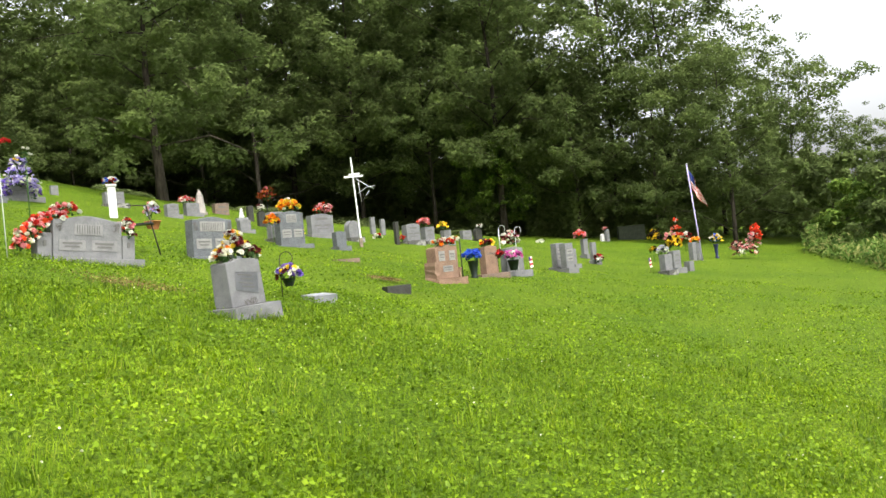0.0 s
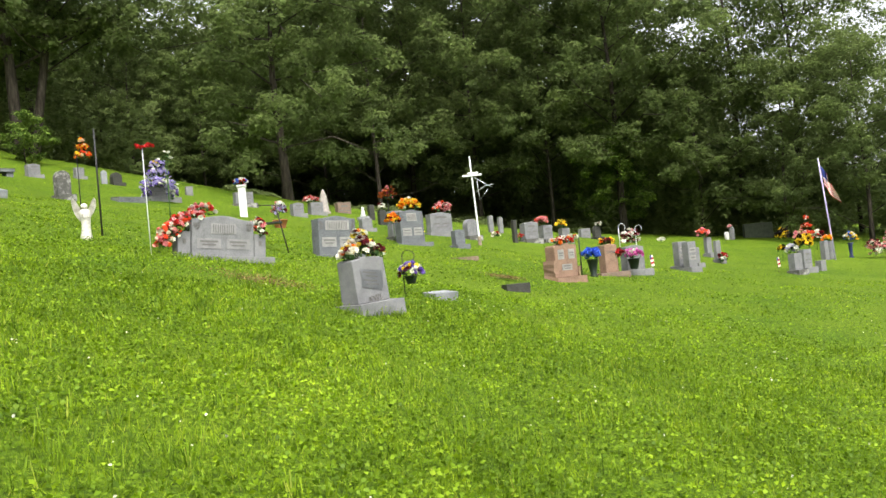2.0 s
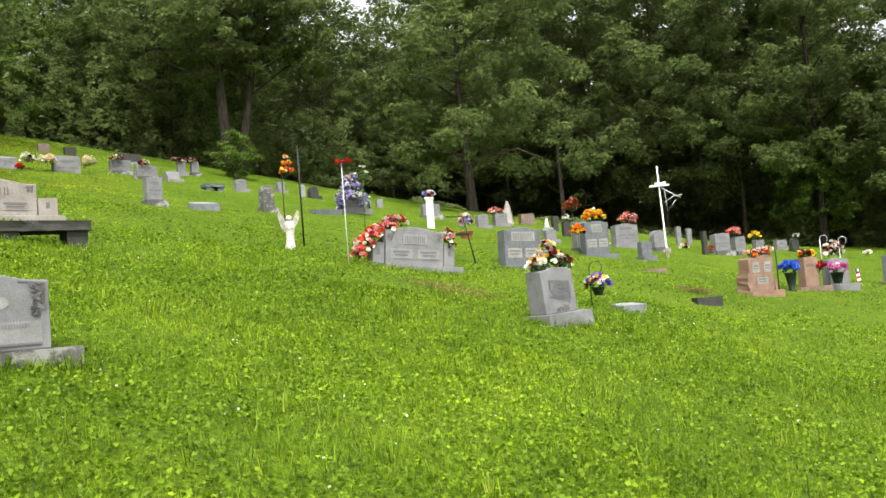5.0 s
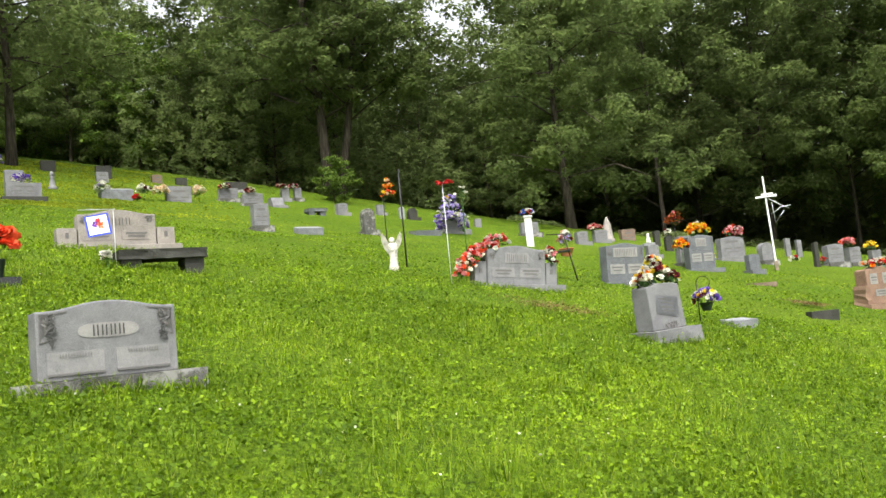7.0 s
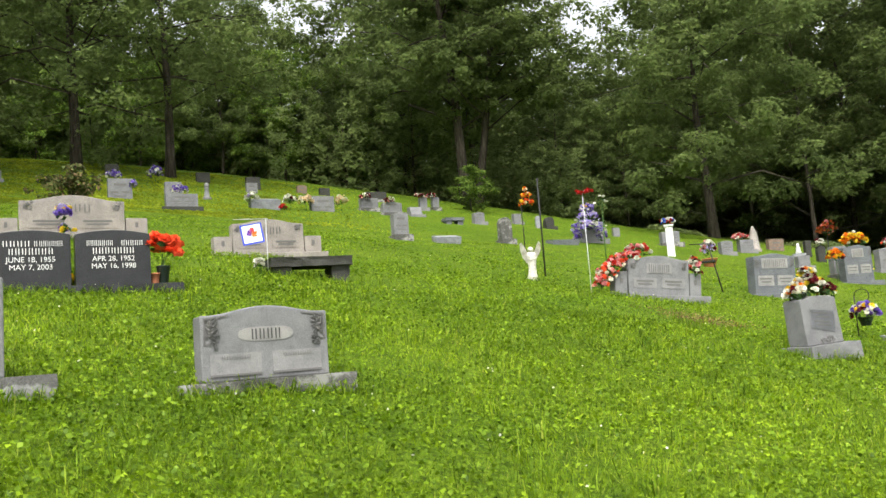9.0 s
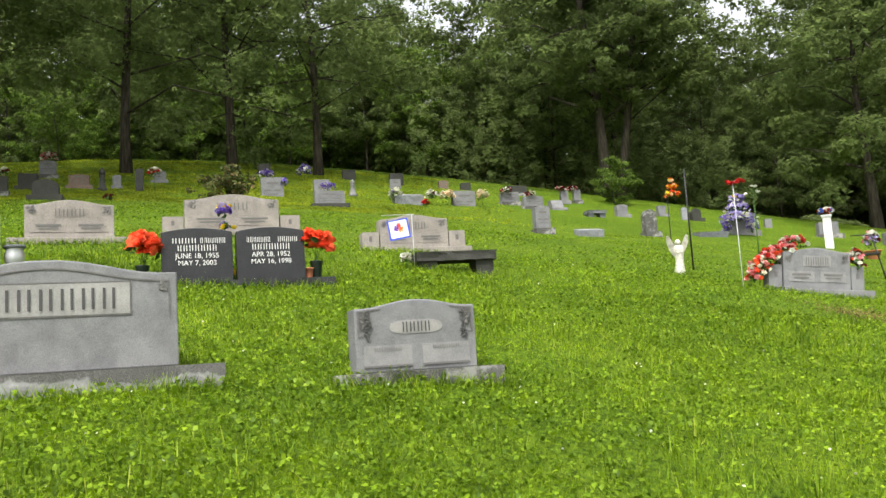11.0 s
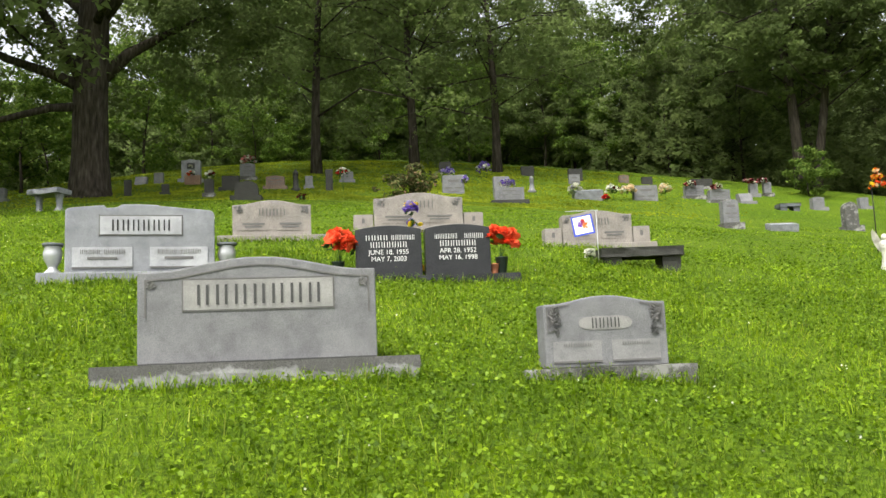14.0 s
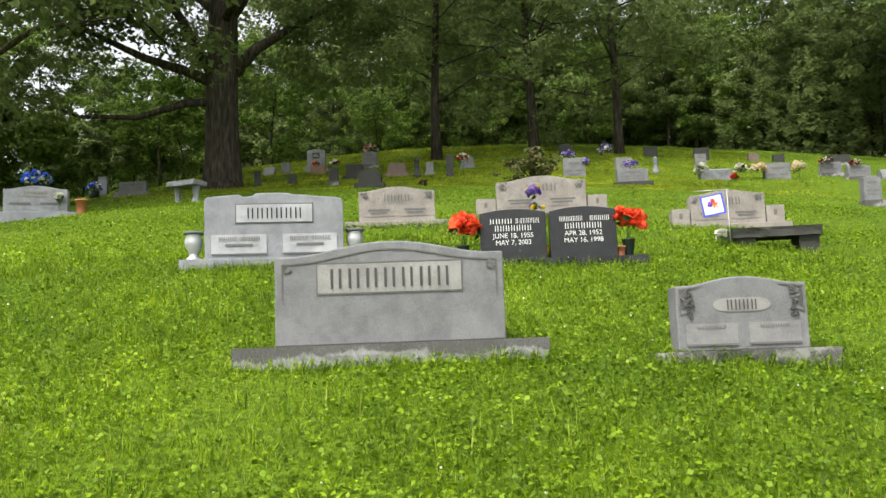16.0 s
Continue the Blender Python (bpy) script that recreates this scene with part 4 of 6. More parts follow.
for lx in (-0.655, 0.655):
    q = stone_frame(-6.99, 1.41, 71) @ Vector((lx, 0.16, 0.07))
    urn(q.x, q.y, q.z, 1.1)

# two charcoal tablets on one base
ob = thing("headstone", stone_frame(-6.20, 3.53, 62), "pair of charcoal granite tablets with white letters on one base", "headstone", ROW)
part("base", rough_block(1.62, 0.32, -0.2, 0.06, 0, 3), BLACK, ob, "dark rough base")
for s, n1, n2, n3, d1, d2 in ((-1, 4, 1, 6, "JUNE 18, 1955", "MAY 7, 2003"), (1, 7, 0, 5, "APR 28, 1952", "MAY 16, 1998")):
    cx = s * 0.295
    part("tablet", tablet("oval", 0.56, 0.06, 0.50, 0.07, 0.22, 0.006), BLACK, ob).matrix_basis = pose(cx, 0, 0)
    f = 0.066
    letters(ob, cx - 0.10, 0.395, 0.20, 0.042, n1, f, CUT_LIGHT)
    if n2:
        letters(ob, cx + 0.035, 0.395, 0.03, 0.042, 1, f, CUT_LIGHT)
    letters(ob, cx + 0.14, 0.395, 0.17, 0.042, n3, f, CUT_LIGHT)
    letters(ob, cx, 0.335, 0.32, 0.048, 7, f, CUT_LIGHT)
    lettering(ob, d1, cx, 0.270, 0.057, f, CUT_LIGHT)
    lettering(ob, d2, cx, 0.212, 0.057, f, CUT_LIGHT)


def family(x, y, bearing, w, h, wing, wing_h, label, base_w, soft=True, mat=None, n=4, th=0.2, name_z=0.72, name_w=0.36, lean=0.0):
    """A headstone flanked by two low wing blocks."""
    mat = mat or WARM
    ob, f = big_stone(x, y, bearing, w, h, th, "serp", mat, base_w, 0.07, mat, label, rock=False, set_back=0.09)
    ob.matrix_basis = stone_frame(x, y, bearing, lean)
    if wing:
        for s in (-1, 1):
            o = part("wing", box(bmesh.new(), s * (w / 2 + wing / 2 + 0.012), 0.09 + th / 2, 0.07 + wing_h / 2, wing, th * 0.9, wing_h, 0.008), mat, ob)
            slip("letter_bar", ob, s * (w / 2 + wing / 2 + 0.012), 0.09 + th * 0.05 - 0.003, 0.07 + wing_h * 0.6, 0.035, 0.008, 0.06, CUT_SOFT)
    if mat is not WARM:
        plate(ob, "name_panel", 0, h * name_z, w * name_w * 1.15, 0.11 * h / 0.5, f, PANEL if mat is SLATE else FAINT)
    letters(ob, 0, h * name_z, w * name_w, 0.085 * h / 0.5, n, f - 0.006, CUT_SOFT)
    for s in (-1, 1):
        plate(ob, "sunk_panel", s * w * 0.235, h * 0.40, w * 0.38, h * 0.22, f, PANEL if mat is SLATE else FAINT if mat is GRANITE else mat)
        slip("letter_bar", ob, s * w * 0.235, f - 0.005, h * 0.44, w * 0.28, 0.006, 0.022, CUT_SOFT)
        slip("letter_bar", ob, s * w * 0.235, f - 0.005, h * 0.37, w * 0.22, 0.006, 0.018, CUT_SOFT)
        sprig(ob, s * w * 0.42, h * 0.78, w * 0.08, h * 0.16, f - 0.003, int(abs(x * 10)) + s, CUT_SOFT)
    return ob


family(-8.93, 5.27, 62, 1.10, 0.53, 0.24, 0.20, "wide tan granite headstone with low side blocks", 1.75)
family(-8.57, 3.19, 66, 0.82, 0.455, 0, 0, "tan granite headstone on a long pale base", 1.12)
family(-7.28, 6.66, 60, 0.82, 0.465, 0.2, 0.20, "grey-tan granite headstone with side blocks", 1.34)
fam = family(-3.87, 9.60, 46, 0.77, 0.55, 0.15, 0.28, "grey granite headstone with side blocks and flower sprays", 1.24, mat=GRANITE, n=5, lean=5.0)
family(-3.34, 12.91, 48, 0.68, 0.67, 0, 0, "grey granite headstone with pale letter panels", 0.88, mat=SLATE, n=6, name_z=0.78, name_w=0.55, lean=2.0)
# the flower-topped single stone that leans a little
ob = thing("headstone", stone_frame(-1.64, 7.58, 56, -2.5), "grey granite headstone with a carved book panel and rock-faced sides", "headstone", ROW)
part("base", rough_block(0.54, 0.38, -0.2, 0.135, 0, 8), GRANITE, ob)
part("tablet", tablet("oval", 0.40, 0.135, 0.55, 0.11, 0.335, 0.010, 0.06, 0.006, 3), GRANITE, ob)
bm = bmesh.new()
f = bm.faces.new([bm.verts.new((px_, 0.11 + 0.06 * (pz_ - 0.135) - 0.006, pz_)) for px_, pz_ in ((-0.11, 0.45), (-0.13, 0.29), (0.12, 0.23), (0.15, 0.41))])
bmesh.ops.solidify(bm, geom=[f], thickness=0.008)
bmesh.ops.recalc_face_normals(bm, faces=bm.faces[:])
part("carved_panel", bm, PALE, ob, "pale open-book panel")
for k in range(4):
    slip("letter_bar", ob, -0.01 + 0.02 * (k % 2), 0.11 + 0.06 * (0.305 - 0.036 * k) - 0.007, 0.405 - 0.036 * k, 0.16 - 0.02 * (k % 2), 0.006, 0.011, CUT_SOFT, 9)
sprig(ob, 0, 0.17, 0.2, 0.04, 0.109, 3, CUT_SOFT)
# pair with the tall yellow flowers
family(-3.07, 18.33, 46, 0.62, 0.79, 0, 0, "blue-grey granite headstone with a long base", 0.95, mat=SLATE, n=5, name_z=0.8)
# pink rock-edged stone
ob = thing("headstone", stone_frame(0.12, 14.08, 50), "pink granite headstone with rock-pitched edges", "headstone", ROW)
part("base", rough_block(0.74, 0.42, -0.15, 0.10, 0, 12), PINK, ob)
part("tablet", tablet("serp", 0.54, 0.10, 0.64, 0.10, 0.30, 0.008, 0, 0.016, 4), PINK, ob)
for s in (-1, 1):
    part("rock_edge", rough_block(0.07, 0.24, 0.10, 0.38 if s < 0 else 0.26, 0.08, 20 + s, 0.02), PINK, ob).location.x = s * 0.30
for px_, pz_, pw_, ph_ in ((-0.13, 0.47, 0.15, 0.16), (0.13, 0.47, 0.15, 0.16), (0.0, 0.26, 0.25, 0.10)):
    plate(ob, "name_panel", px_, pz_, pw_, ph_, 0.098, PANEL)
    slip("letter_bar", ob, px_, 0.092, pz_ + 0.02, pw_ * 0.7, 0.006, 0.02, CUT_SOFT)
    slip("letter_bar", ob, px_, 0.092, pz_ - 0.02, pw_ * 0.6, 0.006, 0.015, CUT_SOFT)
# its neighbours
ob, fy = big_stone(0.92, 15.95, 46, 0.34, 0.60, 0.16, "serp", PINK, 0.8, 0.08, BROWN, "slim pink granite headstone on a dark base", rock=False)
letters(ob, 0, 0.45, 0.26, 0.05, 5, fy, CUT_SOFT)
ob, fy = big_stone(1.43, 16.95, 46, 0.52, 0.60, 0.16, "serp", GRANITE, 0.85, 0.12, GRANITE, "grey granite headstone with flower baskets", rock=False)
letters(ob, 0, 0.45, 0.30, 0.05, 5, fy, CUT_SOFT)
for dx, dy, h in ((0.1, 0.0, 0.66), (-0.04, 0.42, 0.64)):
    ob, fy = big_stone(2.66 + dx, 18.80 + dy, 44, 0.27, h, 0.16, "flat", GRANITE, 0.36, 0.12, GRANITE, "narrow grey granite headstone with pale name panels", rock=False)
    for pz_ in (0.48, 0.32):
        plate(ob, "name_panel", 0, pz_, 0.19, 0.10, fy, PANEL)
        slip("letter_bar", ob, 0, fy - 0.006, pz_, 0.14, 0.006, 0.03, CUT_SOFT)
for dx, dy, w, h in ((0.0, 0.0, 0.30, 0.48), (0.42, 0.8, 0.32, 0.54), (0.95, 1.7, 0.22, 0.26), (2.75, 7.6, 0.22, 0.60), (3.05, 8.2, 0.22, 0.58)):
    headstone(5.20 + dx, 20.14 + dy, w, h, 0.16, "flat", GRANITE, 44, dx < 0.5, "narrow grey headstone in a row of flowers")
headstone(9.42, 43.3, 1.4, 0.72, 0.25, "flat", MOSS, 12, False, "wide plain dark greenish slab against the woods")
ob, fy = big_stone(-14.70, -0.18, 78, 0.92, 0.55, 0.2, "serp", PALE, 1.25, 0.13, PALE, "pale blue-grey granite headstone with a long base", rock=False)
plate(ob, "name_panel", 0, 0.43, 0.42, 0.10, fy, PANEL)
letters(ob, 0, 0.43, 0.34, 0.06, 7, fy - 0.006, CUT_SOFT)
for s in (-1, 1):
    slip("letter_bar", ob, s * 0.22, fy - 0.003, 0.27, 0.30, 0.006, 0.03, CUT_SOFT)


# low slabs, plaques and slanted markers
def slab(x, y, bearing, w, d, h, mat, label, tilt=0.0):
    ob = thing("grave_marker", stone_frame(x, y, bearing), label, "grave marker", "low grave markers")
    o = part("slab", rough_block(w, d, -0.12, h, 0, int(abs(x * 31)), 0.010), mat, ob)
    o.matrix_basis = pose(0, 0, 0, tilt, 0, 0)
    return ob


slab(-1.31, 9.38, 45, 0.30, 0.26, 0.085, PALE, "low pale stone marker with a sloping top", 6)
slab(-0.64, 11.69, 25, 0.34, 0.20, 0.115, DARK, "low dark rough stone in the grass", 0)
slab(-1.77, 15.84, 45, 0.62, 0.30, 0.05, BROWN, "flat brownish plaque in the grass", 0)
slab(-10.37, 14.82, 58, 0.56, 0.30, 0.14, PALE, "low slanted pale grave marker", 14)
slab(-9.98, 19.5, 58, 0.75, 0.36, 0.14, SLATE, "low slate-grey ledger slab", 6)
slab(-17.49, 16.49, 58, 0.80, 0.45, 0.26, PALE, "low slanted pale headstone with flowers beside it", 14)
slab(-7.4, 4.45, 62, 0.34, 0.12, 0.02, PALE, "pale flat kerb stone in the grass", 0)


def bench(x, y, bearing, w, h, mat, label, curved=False):
    ob = thing("bench", stone_frame(x, y, bearing), label, "bench")
    part("seat", rough_block(w, 0.36, h - 0.09, h, 0, 6, 0.016, 0.045), mat, ob)
    for s in (-1, 1):
        if curved:
            o = part("leg", lathe([(0.10, -0.1), (0.09, 0.04), (0.05, 0.10), (0.06, h * 0.6), (0.09, h - 0.085)], 12), mat, ob)
            o.location = (s * w * 0.34, 0.18, 0)
        else:
            part("leg", rough_block(0.17, 0.28, -0.15, h - 0.085, 0.04, 7, 0.010), mat, ob).location.x = s * (w / 2 - 0.12)
    return ob


bench(-5.93, 5.88, 58, 0.82, 0.225, DARK, "low dark rough stone bench on the lawn")
bench(-16.37, 2.28, 40, 0.62, 0.42, PALE, "white stone bench with turned legs under the oak", True)
bench(-14.18, 20.87, 58, 0.6, 0.22, SLATE, "small low grey stone bench by the wood")

headstone(1.35, 30.7, 0.32, 0.5, 0.14, "round", DARK, 46, True, "small dark rounded headstone near the woods")
headstone(0.95, 32.6, 0.5, 0.36, 0.16, "flat", GRANITE, 46, False, "low grey headstone near the woods")


# ---- flowers ----
STEM = leaf_material("silk_foliage", [(0.0, (0.02, 0.05, 0.015)), (1.0, (0.07, 0.14, 0.04))], 0.2)
FLOWERS = "flowers on the graves"


def blooms(rng, centres, size):
    """Ruffled flower heads: two rings of petals round each centre (n, 4, 3)."""
    out = []
    for c in centres:
        up = rng.normal(0, 0.45, 3) + np.array([0, 0, 0.8])
        up /= np.linalg.norm(up)
        a = np.cross(up, rng.normal(0, 1, 3))
        a /= np.linalg.norm(a)
        b = np.cross(up, a)
        s = size * rng.uniform(0.75, 1.2)
        for ring, n, tilt, L in ((0, 6, 0.05, 1.0), (1, 6, 0.6, 0.95), (2, 5, 1.05, 0.85)):
            for k in range(n):
                t = 2 * math.pi * (k + 0.4 * ring) / n + rng.uniform(-0.15, 0.15)
                d = a * math.cos(t) + b * math.sin(t)
                e = -a * math.sin(t) + b * math.cos(t)
                tip = c + (d * math.cos(tilt) + up * math.sin(tilt)) * s * L
                mid = c + (d * math.cos(tilt) + up * math.sin(tilt)) * s * L * 0.6 + up * s * 0.08
                out.append((c, mid + e * s * 0.45 * L, tip, mid - e * s * 0.45 * L))
    return np.array(out)


def bouquet(label, place, lobes, colours, bloom=0.05, leaves=90, name="flower_arrangement", seed=0, stems=0.0):
    """Silk flowers: lobes are (x, y, z, rx, ry, rz) round the place, colours map to counts."""
    rng = np.random.default_rng(abs(hash_of(place)) + seed)
    ob = thing(name, pose(*place), label, "flowers", FLOWERS)
    lobes = np.asarray(lobes, float)
    wgt = lobes[:, 3] * lobes[:, 5]

    def spots(n, lo, hi, low=-0.25):
        pick = rng.choice(len(lobes), n, p=wgt / wgt.sum())
        d = rng.normal(0, 1, (n, 3))
        d /= np.linalg.norm(d, axis=1, keepdims=True)
        d[:, 2] = np.where(d[:, 2] < low, -d[:, 2], d[:, 2])
        return lobes[pick, :3] + d * lobes[pick, 3:] * rng.uniform(lo, hi, (n, 1)), d

    for colour, n in colours.items():
        c, _ = spots(int(n * 1.7), 0.6, 1.0)
        o = part(colour + "_blossoms", quads("blossoms", blooms(rng, c, bloom * 1.0), PETAL[colour]), None, ob, colour + " silk blossoms")
        tagged(o, kind="stuff")
    c, d = spots(max(8, leaves // 2), 0.3, 0.92, -0.7)
    o = part("foliage", quads("foliage", leaf_cards(rng, c, d, bloom * 1.5, 0.5), STEM), None, ob, "dark green silk leaves")
    tagged(o, kind="stuff")
    if stems:
        many = [([(rng.uniform(-0.03, 0.03), rng.uniform(-0.03, 0.03), -stems), (q[0] * 0.6, q[1] * 0.6, q[2] * 0.7)], [0.004, 0.003]) for q in lobes[:, :3].tolist() + [(0, 0, 0.02), (0.02, 0.02, 0.02)]]
        part("stems", tubes_mesh("stems", many, STEM, 5), None, ob)
    return ob


def hash_of(place):
    return int(abs(place[0]) * 733 + abs(place[1]) * 377)


def spot(x, y, bearing, lx, ly, lz):
    q = stone_frame(x, y, bearing) @ Vector((lx, ly, lz))
    return (q.x, q.y, q.z)


def on_ground(x, y, up=0.0):
    return (x, y, float(dip(x, y)) + up)


def saddle(x, y, bearing, h, w, rise, colours, label, th=0.2, bloom=0.05, leaves=90):
    """A flower saddle over the top of a headstone."""
    a = radians(bearing)
    c, s = math.cos(a), math.sin(a)
    w, rise, bloom = w * 0.88, rise * 1.25, bloom * 0.85
    colours = {k: int(n * 1.35) for k, n in colours.items()}
    lobes = [(c * u * w / 2, s * u * w / 2, rise * (0.42 - 0.18 * abs(u)), w * 0.24, w * 0.24, rise * 0.62) for u in (-0.62, 0, 0.62)]
    return bouquet(label, spot(x, y, bearing, 0, 0.06 + th / 2, h - 0.01), lobes, colours, bloom, leaves)


def ball(label, place, r, colours, bloom=0.05, rz=None, leaves=60, stems=0.0):
    rz = rz or r
    return bouquet(label, place, [(0, 0, rz * 0.7, r, r, rz)], colours, bloom, leaves, stems=stems)


def pot(x, y, z, r, h, mat, label):
    ob = thing("flower_pot", pose(x, y, z), label, "flower pot", "pots on the graves")
    part("bowl", lathe([(r * 0.62, -0.02), (r * 0.68, 0.0), (r, h * 0.9), (r * 1.08, h * 0.9), (r * 1.08, h), (r * 0.85, h)], 14), mat, ob)
    return ob


def pole(label, x, y, h, r, mat, lean=(0, 0), name="pole", hook=0.0, bearing=60, tip=None):
    """A thin post, with a shepherd's hook at the top where asked."""
    ob = thing(name, pose(x, y, float(dip(x, y))), label, "pole")
    pts = [(0, 0, -0.15), (lean[0] * h * 0.5, lean[1] * h * 0.5, h * 0.5), (lean[0] * h, lean[1] * h, h)]
    part("shaft", tubes_mesh("shaft", [(pts, [r, r, r])], mat, 8), None, ob)
    if hook:
        a = radians(bearing)
        arc = [(pts[2][0] + math.cos(a) * hook * (1 - math.cos(t)) / 2, pts[2][1] + math.sin(a) * hook * (1 - math.cos(t)) / 2, h + hook * 0.5 * math.sin(t)) for t in np.linspace(0, 1.25 * math.pi, 9)]
        part("hook", tubes_mesh("hook", [(arc, [r * 0.8] * 9)], mat, 6), None, ob)
    return ob


# near row, from the flower-topped stone to the angel
bouquet("dome of white, maroon and yellow silk flowers on a headstone", spot(-1.64, 7.58, 56, 0, 0.23, 0.545), [(-0.09, -0.13, 0.03, 0.10, 0.10, 0.09), (0.09, 0.13, 0.03, 0.10, 0.10, 0.09), (0, 0, 0.08, 0.15, 0.15, 0.12), (-0.01, -0.02, 0.19, 0.08, 0.08, 0.07)],
        {"white": 50, "maroon": 24, "yellow": 12, "orange": 5}, 0.035, 460)
pole("black shepherd's hook holding a flower basket", -1.78, 9.43, 0.42, 0.006, METAL, hook=0.14, bearing=10, name="shepherds_hook")
ball("hanging basket of white, yellow and purple silk flowers", on_ground(-1.70, 9.44, 0.17), 0.14, {"white": 11, "yellow": 8, "purple": 18, "maroon": 6}, 0.032, 0.12)
pot(-1.70, 9.44, float(dip(-1.70, 9.44)) + 0.15, 0.075, 0.07, POT_DARK, "dark plastic hanging basket")
bx, by = -3.87, 9.60
bouquet("long spray of red, pink and white silk flowers over a headstone", spot(bx, by, 46, -0.36, 0.2, 0.40),
        [(-0.17, -0.27, -0.15, 0.11, 0.11, 0.13), (-0.13, -0.20, -0.04, 0.13, 0.13, 0.13), (-0.05, -0.10, 0.06, 0.15, 0.15, 0.13), (0.03, 0.05, 0.15, 0.15, 0.15, 0.12), (0.12, 0.19, 0.22, 0.16, 0.16, 0.11)],
        {"red": 24, "pink": 48, "white": 36, "coral": 22}, 0.034, 460)
ball("vase of white, pink and maroon silk flowers", spot(bx, by, 46, 0.50, 0.15, 0.22), 0.11, {"white": 12, "pink": 7, "maroon": 8, "coral": 4}, 0.036, 0.18, 120)
pole("white painted pole with a red bow", -4.40, 8.81, 1.17, 0.0055, plain_material("faded_white_paint", (0.50, 0.49, 0.52), 0.15, 9.0, 0.7), name="white_pole")
bouquet("red ribbon bow on a white pole", on_ground(-4.40, 8.81, 1.14), [(-0.03, -0.02, 0.03, 0.05, 0.04, 0.03), (0.06, 0.03, 0.04, 0.05, 0.04, 0.03)], {"red": 12, "white": 2}, 0.026, 6)
bouquet("sprig of white silk roses on a wire", on_ground(-5.03, 10.73, 1.12), [(0, 0, 0, 0.13, 0.13, 0.13)], {"white": 4}, 0.030, 60, stems=1.2)
pole("black metal pole beside the angel", -5.67, 10.13, 1.34, 0.012, METAL, name="black_pole")
pole("thin dark flower hanger pole", -6.69, 11.46, 1.06, 0.008, METAL, name="flower_hanger")
bouquet("hanging bouquet of orange and yellow silk flowers", on_ground(-6.62, 11.50, 0.98), [(0, 0, 0.00, 0.13, 0.13, 0.07), (0, 0, 0.10, 0.09, 0.09, 0.08), (0.01, 0, 0.21, 0.05, 0.05, 0.06)], {"orange": 22, "coral": 14, "yellow": 12, "cream": 8}, 0.030, 200)


def angel(x, y, h):
    """A white garden angel, plain in shape."""
    bm = lathe([(0.13, -0.03), (0.14, 0.04), (0.135, 0.08), (0.115, 0.16), (0.10, 0.30), (0.105, 0.42), (0.12, 0.52), (0.135, 0.62), (0.12, 0.70), (0.055, 0.74), (0.045, 0.77)], 18)
    for v in bm.verts:
        fold = 0.10 * math.sin(7 * math.atan2(v.co.y, v.co.x) + 4 * v.co.z) * max(0, 0.6 - v.co.z)
        v.co.x *= 1 + fold
        v.co.y *= 1 + fold
        v.co.x -= 0.10 * (v.co.z - 0.45) ** 2
    bmesh.ops.create_uvsphere(bm, u_segments=14, v_segments=10, radius=0.078, matrix=pose(-0.015, -0.04, 0.80))
    for s in (-1, 1):
        pts = [(0.05, 0.46), (0.13, 0.46 if s < 0 else 0.55), (0.22, 0.62 if s < 0 else 0.68), (0.27, 0.80), (0.28, 0.96), (0.24, 1.03), (0.17, 0.93), (0.11, 0.80), (0.05, 0.70)]
        f = bm.faces.new([bm.verts.new((s * a, 0.07 + 0.18 * a, b)) for a, b in pts])
        bmesh.ops.solidify(bm, geom=[f], thickness=0.035)
        box(bm, s * 0.065, -0.085, 0.54, 0.05, 0.12, 0.055, 0.015, s * -25)
    bmesh.ops.recalc_face_normals(bm, faces=bm.faces[:])
    me = bpy.data.meshes.new("angel_statue")
    bm.to_mesh(me)
    bm.free()
    me.materials.append(stone_material("weathered_plaster", (0.44, 0.42, 0.36), (0.60, 0.58, 0.51), (0.68, 0.66, 0.59), (0.26, 0.24, 0.19), 0.5, 0.7, 60.0, 9.0))
    ob = new("angel_statue", me)
    ob.matrix_world = pose(x, y, float(dip(x, y)), 0, 0, 35) @ Matrix.Scale(h, 4)
    return tagged(ob, "white weathered winged angel statue standing on the lawn", "statue")


angel(-5.47, 9.42, 0.485)

# the charcoal pair's flowers
for lx, n in ((-0.72, 0), (0.68, 1)):
    q = spot(-6.20, 3.53, 62, lx, 0.14, 0.06)
    v = thing("flower_vase", pose(*q), "dark cone vase on the stone base", "vase", "vases beside the charcoal stones")
    part("body", lathe([(0.03, 0), (0.035, 0.01), (0.055, 0.14), (0.06, 0.15), (0.045, 0.152)], 14), POT_DARK, v)
    bouquet("bunch of coral-red silk flowers in a dark vase", (q[0], q[1], q[2] + 0.22), [(0, 0, 0.09, 0.14, 0.14, 0.10), (0.06, 0.05, 0.05, 0.10, 0.10, 0.09)], {"coral": 34}, 0.05, 60, stems=0.1)
q = spot(-6.20, 3.53, 62, 0.61, 0.12, 0.06)
pot(*q, 0.04, 0.09, POT, "small terracotta pot on the stone base")
bouquet("purple and yellow silk irises before a tan headstone", spot(-8.93, 5.27, 62, -0.12, -0.25, 0.14), [(0, 0, 0.10, 0.10, 0.10, 0.10), (0.03, 0.02, -0.06, 0.08, 0.08, 0.05)], {"purple": 13, "lilac": 4, "yellow": 6}, 0.045, 30, stems=0.18)
ball("small yellow silk flowers between two stones", spot(-6.20, 3.53, 62, 0.0, 0.33, 0.10), 0.05, {"yellow": 7}, 0.03, 0.05, 16, stems=0.12)


